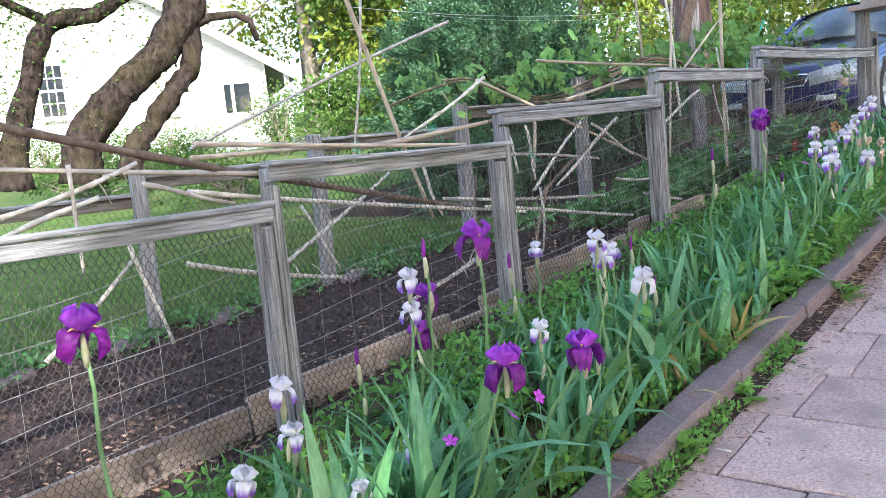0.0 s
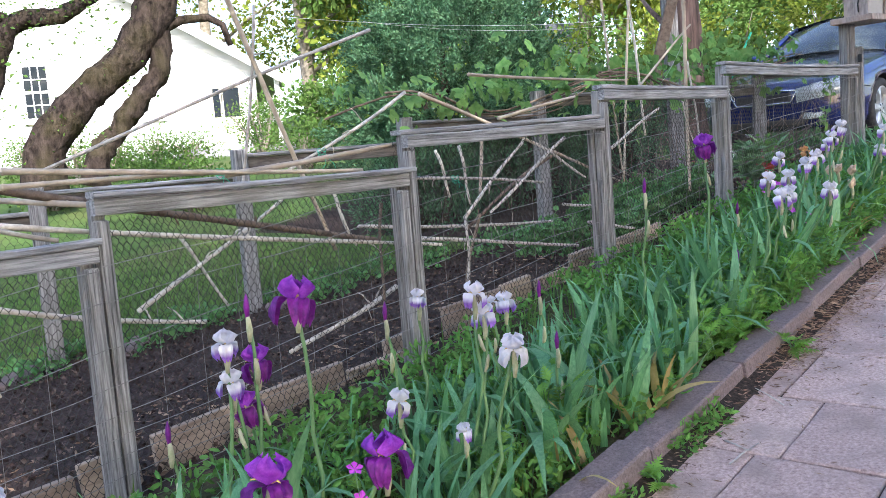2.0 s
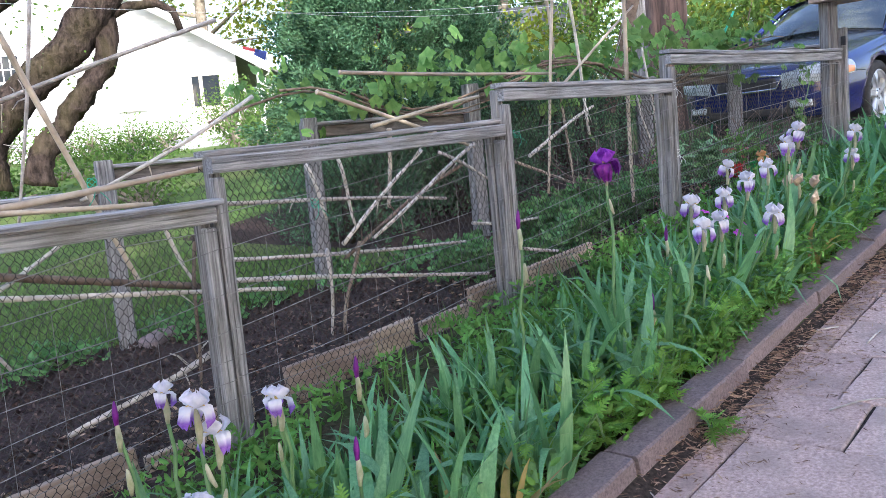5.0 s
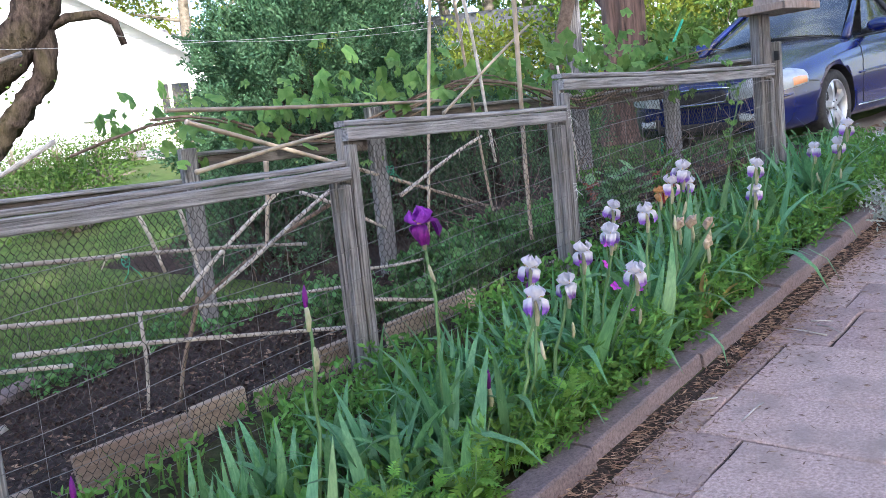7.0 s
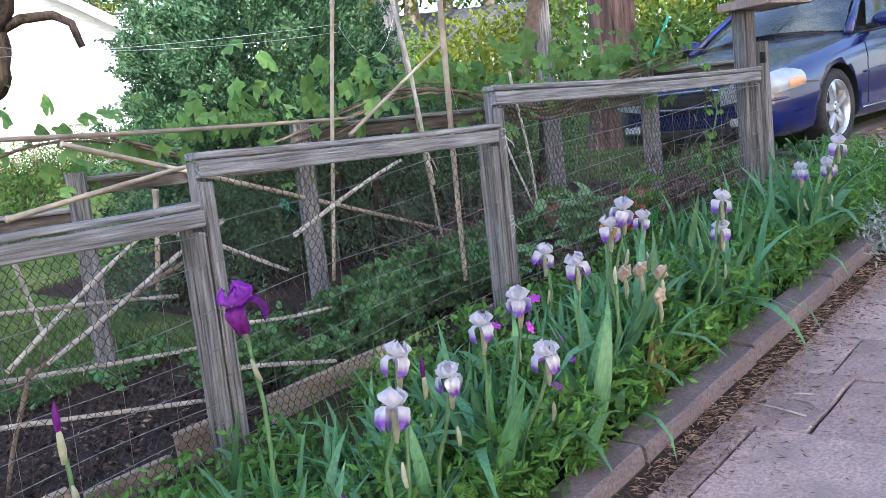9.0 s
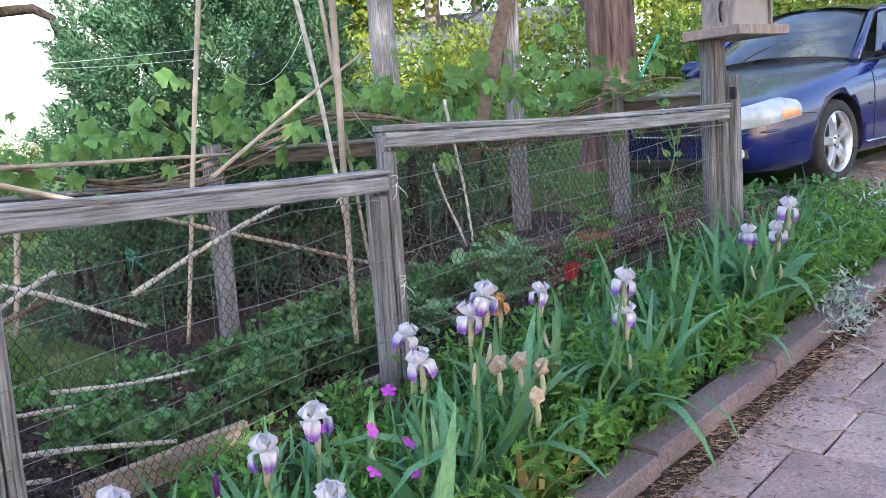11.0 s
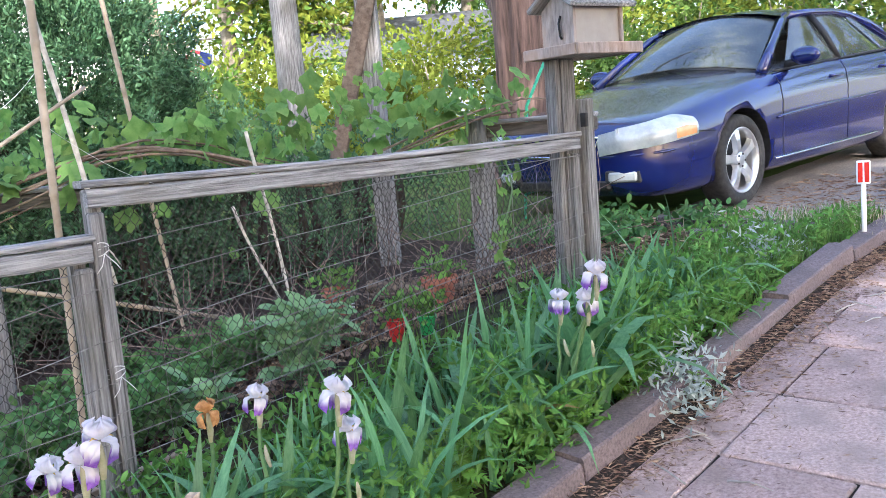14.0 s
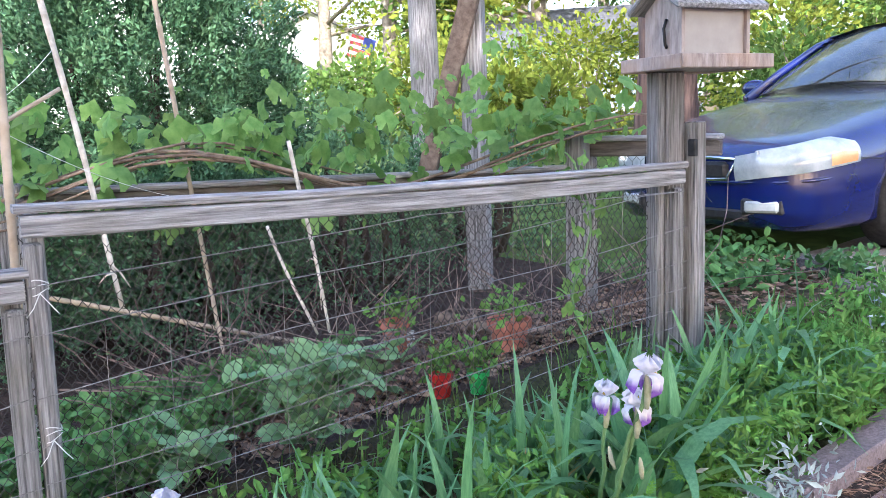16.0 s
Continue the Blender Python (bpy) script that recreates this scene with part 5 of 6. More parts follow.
def old_tree():
    e = thing("old_fruit_tree", "old gnarled leaning tree with mossy brown bark", "tree", at=(0, 0, 0))
    t1 = gnarled([(-11.75, 6.1, 1.5), (-11.69, 6.19, 2.08), (-11.4, 6.64, 2.7), (-11.2, 6.95, 3.0), (-11.03, 7.21, 3.28), (-10.83, 7.53, 3.85), (-10.73, 7.69, 4.4), (-10.8, 7.7, 5.2)], [.3, .26, .23, .22, .23, .26, .18, .12])
    t2 = gnarled([(-11.4, 6.66, 1.5), (-11.35, 6.73, 1.9), (-11.2, 6.95, 2.2), (-11.09, 7.12, 2.46), (-10.95, 7.3, 2.75), (-10.84, 7.51, 3.06), (-10.82, 7.54, 3.7)], [.19, .17, .13, .15, .12, .14, .12])
    t3 = gnarled([(-12.2, 5.4, 1.5), (-12.18, 5.43, 2.05), (-12.02, 5.67, 2.83), (-11.82, 5.98, 3.67), (-11.48, 6.51, 3.79), (-11.14, 7.05, 4.14)], [.22, .18, .15, .13, .11, .06])
    for g in (t1, t2, t3):
        g.v = [tuple(Vector(v) + Vector((noise.noise(Vector(v) * 4), noise.noise(Vector(v) * 4 + Vector((9, 0, 0))), 0)) * .05 + Vector((noise.noise(Vector(v) * 11), noise.noise(Vector(v) * 11 + Vector((5, 0, 0))), noise.noise(Vector(v) * 11 + Vector((0, 5, 0))))) * .045) for v in g.v]
        part("trunk", g, M_BARK, e, smooth=True)
    for pts, r in (([(-10.87, 7.47, 3.5), (-10.66, 7.79, 3.67), (-10.46, 8.09, 3.69), (-10.36, 8.25, 3.58), (-10.33, 8.32, 3.3)], .07), ([(-10.8, 7.6, 4.2), (-10.3, 8.3, 4.5), (-9.9, 9.0, 4.6)], .06), ([(-11.8, 6.0, 3.7), (-12.2, 5.2, 4.2), (-12.4, 4.6, 4.5)], .07), ([(-11.1, 7.0, 4.1), (-11.3, 6.2, 4.6), (-11.6, 5.5, 4.8)], .06), ([(-10.8, 7.7, 5.1), (-10.9, 8.2, 5.6)], .07)):
        part("limb", Geo().tube(pts, [r * (1 - .5 * i / len(pts)) for i in range(len(pts))], 8), M_BARK, e, smooth=True)
    g = np.random.default_rng(5)
    C = []
    # the last five clusters are added above the view, sunwards, to shade the trunks
    for c, s, n in (((-11.9, 5.6, 4.1), .55, 500), ((-11.3, 6.6, 4.4), .5, 420), ((-12.3, 4.9, 3.6), .5, 380), ((-10.9, 7.5, 4.9), .35, 160), ((-11.2, 7.2, 3.1), .18, 60), ((-12.2, 5.2, 2.6), .35, 260), ((-12.6, 4.4, 4.3), .5, 300), ((-11.6, 6.4, 2.2), .22, 120), ((-9.6, 5.4, 5.6), .7, 900), ((-9.2, 4.6, 5.3), .7, 800), ((-9.9, 6.3, 5.9), .7, 900), ((-10.3, 4.2, 5.6), .7, 800), ((-9.0, 6.3, 6.2), .7, 700)):
        C.append(g.normal(0, s, (n * 2, 3)) + c)
    leaf_cloud("crown", np.concatenate(C), upward(sum(len(c) for c in C), 3, .4), .062, .6, M_LEAFB, e, seed=4)


old_tree()

# cedar
ced = thing("cedar_tree", "thick cedar trunk with stringy red-brown bark", "tree", at=(-5.5, 12.1, ground_z(-5.5, 12.1)))
g = Geo()
n, hgt = 54, 9.0
for j in range(37):
    t = j / 36
    for k in range(n):
        a = 6.2832 * k / n
        r = (.27 - .13 * t) * (1 + .5 * math.exp(-t * 26)) * (1 + .13 * math.sin(a * 3 + t * 3) + .07 * math.sin(a * 7 + t * 9) + .06 * math.sin(a * 11 + t * 4) + .05 * noise.noise((math.cos(a) * 3, math.sin(a) * 3, t * 30)) + .16 * noise.noise((math.cos(a) * 9, math.sin(a) * 9, t * 14)))
        g.v.append((r * math.cos(a) + .1 * math.sin(t * 9), r * math.sin(a), hgt * t - .2))
for j in range(36):
    for k in range(n):
        g.f.append((j * n + k, j * n + (k + 1) % n, (j + 1) * n + (k + 1) % n, (j + 1) * n + k))
part("trunk", g, M_CEDAR, ced, smooth=True)
for a, z, ln in ((2.6, 1.5, 1.1), (3.4, 2.0, 1.4), (5.0, 2.4, 1.2), (.6, 2.7, 1.2), (4.2, 3.2, 1.8)):
    part("limb", Geo().tube([(0, 0, z), (math.cos(a) * ln * .5, math.sin(a) * ln * .5, z + ln * .35), (math.cos(a) * ln, math.sin(a) * ln, z + ln * .8)], [.05, .035, .012], 7), M_CEDAR, ced, smooth=True)
g = np.random.default_rng(31)
C = np.concatenate([g.normal(0, .5, (420, 3)) + c for c in ((.9, -.6, 3.6), (-1.2, -.4, 3.4), (-.6, -1.0, 4.2), (1.0, .5, 4.6))])
leaf_cloud("crown", C, upward(len(C), 8, .3), .1, .5, M_LEAFB, ced, seed=6)

# ---- tall posts behind the garden ----
def tall_post(name, label, x, y, w, top, lean, round_=False):
    e = thing(name, label, "post", at=(x, y, ground_z(x, y)))
    if round_:
        part("shaft", Geo().tube([(lean * t, 0, t) for t in (-.2, 1, 2, 3, top)], [w, w * .97, w * .93, w * .9, w * .85], 14), M_WOODV, e, smooth=True)
    else:
        part("shaft", Geo().board((-w / 2, -w / 2, -.2), (w / 2, w / 2, top), .01), M_WOODV, e, at=pose(0, 0, 0, 0, lean * 57, 40))
    return e


tall_post("tall_post", "tall weathered grey square post with bolt holes", -3.83, 8.63, .125, 3.2, -.01)
tall_post("utility_pole", "smooth grey round utility pole", -8.2, 11.4, .17, 7, -.02, True)
tagged(part("leaning_beam", Geo().board((-.05, -.03, 0), (.05, .03, 1.8), .005), M_BRANCH, at=pose(-4.02, 8.36, 1.75, 0, 16, 40)), "dark brown timber leaning against a post", "beam")
tagged(part("green_stake", Geo().tube([(-3.95, 10.15, 1.3), (-3.9, 10.2, 2.2), (-3.72, 10.3, 2.62)], .012, 8), M_GREENTIE, smooth=True), "bent green garden stake beside the drive", "stake")

# ---- verge by the drive ----
tagged(part("edging_timber", Geo().board((-.6, -.05, -.08), (.55, .05, .07), .01), M_DARKRAIL, at=pose(-2.15, 9.86, ground_z(-2.15, 9.86), 0, 0, -14)), "half-buried weathered timber edging the drive", "timber")
tagged(part("flat_timber", Geo().board((-.35, -.06, -.05), (.35, .06, .035), .01), M_DARKRAIL, at=pose(-1.95, 9.55, ground_z(-1.95, 9.55), 0, 3, -8)), "short dark timber lying on the verge", "timber")
M_REFL = mat("red_reflector", (.55, .01, .01), (.65, .03, .02), 40, .25)
M_STAKE = mat("white_plastic", (.75, .75, .74), (.82, .82, .8), 20, .5)
rf = thing("reflector_stake", "white driveway stake with a red reflector head", "marker", at=(-1.36, 9.62, ground_z(-1.36, 9.62)))
part("stake", Geo().tube([(0, 0, -.1), (0, 0, .36)], .012, 8), M_STAKE, rf, smooth=True)
part("head", Geo().board((-.033, -.008, .3), (.033, .008, .42), .006), M_STAKE, rf, at=pose(0, 0, 0, 0, 0, 20))
for x in (-.015, .015):
    part("reflector", Geo().board((x - .011, -.012, .31), (x + .011, -.0085, .41), .002), M_REFL, rf, "red reflective panel", at=pose(0, 0, 0, 0, 0, 20))

# ---- white house ----
M_SIDING = mat("white_siding", (.74, .74, .73), (.82, .82, .8), 3, .7, .05, stain=(.66, .66, .62), stain_scale=.8)
M_SHINGLE = mat("grey_shingle", (.16, .15, .15), (.3, .29, .28), 14, .9, .5)
M_TRIM = mat("cream_trim", (.7, .62, .42), (.78, .72, .55), 5, .6)
M_PANE = mat("window_glass", (.02, .025, .03), None, rough=.05)
M_DOORW = mat("white_door", (.72, .72, .7), (.8, .8, .78), 5, .5)
HM = Matrix(((-.54, .84, 0, -18.2), (-.84, -.54, 0, 13.5), (0, 0, 1, 0), (0, 0, 0, 1)))   # x: along the wall, y: towards the garden
hs = thing("white_house", "white clapboard house with a gabled roof and small porch", "house", m=HM)
W0, W1h, ZB, EAVE, RIDGE = -1.0, 8.2, 1.75, 3.95, 6.75
XR = (W0 + W1h) / 2


def roof_z(x):
    return EAVE + .1 + (RIDGE - EAVE) * (1 - abs(x - XR) / (XR - W0))


gw = Geo()
prof = [(W0, ZB), (W1h, ZB), (W1h, EAVE), (XR, RIDGE), (W0, EAVE)]
gw.add([(a, 0, b) for a, b in prof] + [(a, -7.5, b) for a, b in prof], [(0, 1, 2, 3, 4), (9, 8, 7, 6, 5)] + [(i, (i + 1) % 5, 5 + (i + 1) % 5, 5 + i) for i in range(5)])
fixn(part("wall", gw, M_SIDING, hs))
z = 2.1
while z < RIDGE - .2:
    cut = 0 if z < EAVE else (z + .13 - EAVE) / (RIDGE - EAVE) * (XR - W0)
    a, b = W0 + cut, W1h - cut
    if b - a > .3:
        part("clapboard", Geo().add([(a, .004, z + .13), (b, .004, z + .13), (b, .026, z), (a, .026, z), (a, .004, z), (b, .004, z)], [(0, 1, 2, 3), (3, 2, 5, 4), (0, 3, 4), (1, 5, 2)]), M_SIDING, hs)
    z += .13
for sg in (-1, 1):
    a, b = (W0 - .75, W1h + .75)[sg > 0], XR
    za = EAVE - .75 * (RIDGE - EAVE) / (XR - W0)
    gr = Geo()
    v = []
    for yy in (.4, -7.9):
        v += [(a, yy, za + .02), (b, yy, RIDGE + .02), (b, yy, RIDGE + .16), (a, yy, za + .16)]
    gr.add(v, [(0, 1, 2, 3), (7, 6, 5, 4), (0, 4, 5, 1), (1, 5, 6, 2), (2, 6, 7, 3), (3, 7, 4, 0)])
    ob = fixn(part("roof", gr, M_SHINGLE, hs))
    gf = Geo()
    v = []
    for yy in (.402, .43):
        v += [(a, yy, za - .06), (b, yy, RIDGE - .06), (b, yy, RIDGE + .165), (a, yy, za + .165)]
    fixn(part("rake_board", gf.add(v, [(0, 1, 2, 3), (7, 6, 5, 4), (0, 4, 5, 1), (1, 5, 6, 2), (2, 6, 7, 3), (3, 7, 4, 0)]), M_SIDING, hs))


def window(x0, x1, z0, z1, dark=True, rows=3):
    w = part("window", Geo().board((x0 - .09, .03, z0 - .09), (x1 + .09, .06, z1 + .09), .01), M_DOORW, hs)
    part("pane", Geo().board((x0, .061, z0), (x1, .068, z1), .002), M_PANE if dark else M_SIDING, w)
    for k in range(1, 3):
        x = x0 + (x1 - x0) * k / 3
        part("muntin", Geo().board((x - .012, .069, z0), (x + .012, .08, z1), .003), M_DOORW, w)
    for k in range(1, rows + 1):
        zz = z0 + (z1 - z0) * k / (rows + 1)
        part("muntin", Geo().board((x0, .0695, zz - (.03 if k == 2 else .012)), (x1, .082, zz + (.03 if k == 2 else .012)), .003), M_DOORW, w)
    part("sill", Geo().board((x0 - .12, .03, z0 - .14), (x1 + .12, .13, z0 - .092), .008), M_DOORW, w)


window(3.72, 4.22, 3.05, 4.22)
window(1.25, 1.72, 2.95, 3.95, dark=False)
dr = part("door", Geo().board((-.62, .03, 2.2), (.12, .07, 3.75), .01), M_TRIM, hs, "cream porch door frame")
part("pane", Geo().board((-.1, .071, 2.8), (.06, .08, 3.5), .003), M_PANE, dr)
part("pane", Geo().board((-.56, .071, 2.8), (-.18, .08, 3.5), .003), M_PANE, dr)
part("porch_post", Geo().board((-1.55, .1, 1.8), (-1.43, .22, 3.7), .01), M_DOORW, hs)
part("porch_deck", Geo().board((-1.7, .03, 1.9), (1.0, 1.2, 2.05), .02), M_WOODH, hs)
for k in range(4):
    part("porch_step", Geo().board((-.6 + .0 * k, 1.2 + .28 * k, 1.75 - .1 * k), (.5, 1.5 + .28 * k, 1.96 - .13 * k), .01), M_WOODH, hs)
for k in range(8):
    part("porch_rail_post", Geo().board((.98 + .22 * k, .5, 1.6), (1.03 + .22 * k, .55, 2.35), .005), M_DOORW, hs)
part("porch_rail", Geo().board((.9, .48, 2.35), (2.7, .57, 2.42), .005), M_DOORW, hs)

# ---- far houses and flag ----
M_BLUEW = mat("blue_grey_siding", (.3, .36, .42), (.38, .44, .5), 4, .7)
M_DARKROOF = mat("dark_shingle", (.06, .065, .075), (.12, .125, .14), 10, .9)


def far_house(name, label, x, y, rz, w, d, z0, ze, zr, mw, mr):
    e = thing(name, label, "house", m=pose(x, y, 0, 0, 0, rz))
    pr = [(-w / 2, z0), (w / 2, z0), (w / 2, ze), (0, zr), (-w / 2, ze)]
    g = Geo().add([(0 + a, 0, b) for a, b in pr] + [(a, d, b) for a, b in pr], [(0, 1, 2, 3, 4), (9, 8, 7, 6, 5)] + [(i, (i + 1) % 5, 5 + (i + 1) % 5, 5 + i) for i in range(5)])
    fixn(part("wall", g, mw, e))
    for sg in (-1, 1):
        sl = (zr - ze) / (w / 2)
        a = sg * (w / 2 + .4)
        v = []
        for yy in (-.4, d + .4):
            v += [(a, yy, ze - .4 * sl + .03), (0, yy, zr + .03), (0, yy, zr + .17), (a, yy, ze - .4 * sl + .17)]
        fixn(part("roof", Geo().add(v, [(0, 1, 2, 3), (7, 6, 5, 4), (0, 4, 5, 1), (1, 5, 6, 2), (2, 6, 7, 3), (3, 7, 4, 0)]), mr, e))
    for k in (-1, 0, 1):
        wn = part("window", Geo().board((k * w * .28 - .45, -.06, ze - 1.5), (k * w * .28 + .45, -.003, ze - .4), .01), M_DOORW, e)
        part("pane", Geo().board((k * w * .28 - .36, -.075, ze - 1.42), (k * w * .28 + .36, -.062, ze - .48), .003), M_PANE, wn)


far_house("far_house", "small blue-grey house with a dark roof among trees", -16.2, 26.6, 130, 5, 6, 1.5, 4.3, 5.3, M_BLUEW, M_DARKROOF)
far_house("far_white_house", "white house far behind the garden", -40, 27, 60, 9, 8, 2.0, 5.6, 8.0, M_SIDING, M_SHINGLE)
M_FB, M_FR, M_FW = mat("flag_blue", (.03, .05, .2), (.05, .07, .26), 9, .8), mat("flag_red", (.5, .05, .06), (.58, .08, .08), 9, .8), mat("flag_white", (.75, .75, .75), (.8, .8, .8), 9, .8)
fl = thing("flag", "red, white and blue striped flag on a slanted pole", "flag", m=pose(-28.5, 23.2, 4.55, 0, 18, 50))
part("pole", Geo().tube([(.06, 0, -2.6), (.06, 0, .9)], .025, 8), M_STAKE, fl, smooth=True)
for k in range(7):
    part("stripe", Geo().board((-.9 + (.42 if k > 3 else 0) * 0, -.01 + .02 * math.sin(k), .9 - .12 * (k + 1)), (0.03, .01 + .02 * math.sin(k), .9 - .12 * k - .004), .003), M_FR if k % 2 == 0 else M_FW, fl)
part("canton", Geo().board((-.42, -.045, .42), (.03, -.025, .9), .003), M_FB, fl)


# ---- parked car ----
M_CAR = mat("dark_blue_car_paint", (.003, .008, .08), (.005, .012, .11), 3, .22, 0, coat=1.0, stain=(.01, .015, .075), stain_scale=5)


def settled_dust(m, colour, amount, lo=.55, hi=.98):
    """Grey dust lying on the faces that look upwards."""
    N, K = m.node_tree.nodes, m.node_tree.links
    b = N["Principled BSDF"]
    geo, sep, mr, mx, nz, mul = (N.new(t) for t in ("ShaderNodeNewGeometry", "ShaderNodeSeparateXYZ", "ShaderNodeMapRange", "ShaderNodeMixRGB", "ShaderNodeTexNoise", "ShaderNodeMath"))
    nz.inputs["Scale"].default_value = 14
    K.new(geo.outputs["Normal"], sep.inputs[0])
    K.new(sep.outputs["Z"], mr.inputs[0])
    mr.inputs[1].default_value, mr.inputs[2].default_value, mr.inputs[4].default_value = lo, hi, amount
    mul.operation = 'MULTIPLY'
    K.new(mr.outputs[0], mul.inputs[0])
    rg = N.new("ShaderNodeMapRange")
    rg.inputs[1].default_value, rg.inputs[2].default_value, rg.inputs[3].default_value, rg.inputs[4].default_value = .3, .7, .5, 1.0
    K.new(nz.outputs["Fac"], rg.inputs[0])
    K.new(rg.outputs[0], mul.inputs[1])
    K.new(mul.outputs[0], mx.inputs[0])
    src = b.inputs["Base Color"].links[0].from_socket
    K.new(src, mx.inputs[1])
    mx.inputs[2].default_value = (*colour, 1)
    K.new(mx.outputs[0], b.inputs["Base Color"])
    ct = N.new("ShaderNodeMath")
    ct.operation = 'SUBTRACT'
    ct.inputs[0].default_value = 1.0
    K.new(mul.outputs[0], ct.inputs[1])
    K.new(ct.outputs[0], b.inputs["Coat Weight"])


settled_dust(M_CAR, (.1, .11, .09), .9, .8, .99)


def thin_glass(name, tint):
    """A thin tinted pane: clear, with a mirror gloss that grows towards grazing angles."""
    m = bpy.data.materials.new(name)
    m.use_nodes = True
    N, K = m.node_tree.nodes, m.node_tree.links
    N.remove(N["Principled BSDF"])
    tr, gl, fr, mx = (N.new(t) for t in ("ShaderNodeBsdfTransparent", "ShaderNodeBsdfGlossy", "ShaderNodeFresnel", "ShaderNodeMixShader"))
    tr.inputs[0].default_value = (*tint, 1)
    gl.inputs["Roughness"].default_value = .02
    fr.inputs[0].default_value = 2.3
    K.new(fr.outputs[0], mx.inputs[0])
    K.new(tr.outputs[0], mx.inputs[1])
    K.new(gl.outputs[0], mx.inputs[2])
    # patchy grey-green haze painted over the pane in place of brighter tree reflections
    reflection_haze, df, nz, mr = (N.new(t) for t in ("ShaderNodeMixShader", "ShaderNodeBsdfDiffuse", "ShaderNodeTexNoise", "ShaderNodeMapRange"))
    df.inputs[0].default_value = (.42, .44, .38, 1)
    nz.inputs["Scale"].default_value = 5
    nz.inputs["Detail"].default_value = 5
    mr.inputs[1].default_value, mr.inputs[2].default_value, mr.inputs[3].default_value, mr.inputs[4].default_value = .35, .7, .02, .12
    K.new(nz.outputs["Fac"], mr.inputs[0])
    K.new(mr.outputs[0], reflection_haze.inputs[0])
    K.new(mx.outputs[0], reflection_haze.inputs[1])
    K.new(df.outputs[0], reflection_haze.inputs[2])
    K.new(reflection_haze.outputs[0], N["Material Output"].inputs[0])
    return m


M_CARGLASS = thin_glass("car_window_glass", (.62, .7, .66))
M_BLACKP = mat("black_plastic", (.012, .012, .013), (.03, .03, .032), 40, .55, .1)
M_TYRE = mat("tyre_rubber", (.015, .015, .016), (.05, .048, .045), 30, .85, .2)
M_RIM = mat("silver_alloy", (.55, .56, .57), (.7, .7, .71), 12, .3, 0, metal=.85)
M_LAMP = mat("headlamp_glass", (.3, .34, .34), (.5, .54, .54), 9, .12, 0, coat=1.0)
M_AMBER = mat("amber_lens", (.75, .28, .1), (.85, .4, .18), 14, .2, 0, coat=1.0)
M_CHROME = mat("chrome", (.7, .7, .72), None, rough=.12, metal=1.0)
M_SEAT = mat("grey_upholstery", (.08, .08, .075), (.14, .14, .13), 20, .9)

XS = [0, .06, .2, .45, .8, 1.2, 1.6, 2.2, 3.2, 3.9, 4.4, 4.75, 4.88]
TW = [.56, .68, .78, .845, .875, .885, .89, .89, .89, .88, .855, .8, .7]
TC = [.65, .695, .74, .79, .86, .925, .97, .99, 1.0, 1.03, 1.04, 1.0, .9]
TS = [.615, .65, .68, .715, .775, .84, .885, .915, .94, .96, .965, .94, .86]
TB = [.3, .22, .19, .18, .18, .18, .18, .18, .18, .19, .22, .28, .36]


def section(s):
    w, zc, zs, zb = (spline(XS, q, s) for q in (TW, TC, TS, TB))
    hh = zs - zb
    return [(0, zb), (w * .55, zb), (w * .86, zb + .005), (w * .955, zb + .05), (w * .975, zb + .12), (w * .985, zb + hh * .38), (w, zb + hh * .58), (w * .992, zb + hh * .64), (w * .998, zb + hh * .74), (w * .98, zb + hh * .9), (w * .935, zs),
            (w * .87, zs + (zc - zs) * .38), (w * .7, zs + (zc - zs) * .72), (w * .4, zc - .008), (0, zc)]


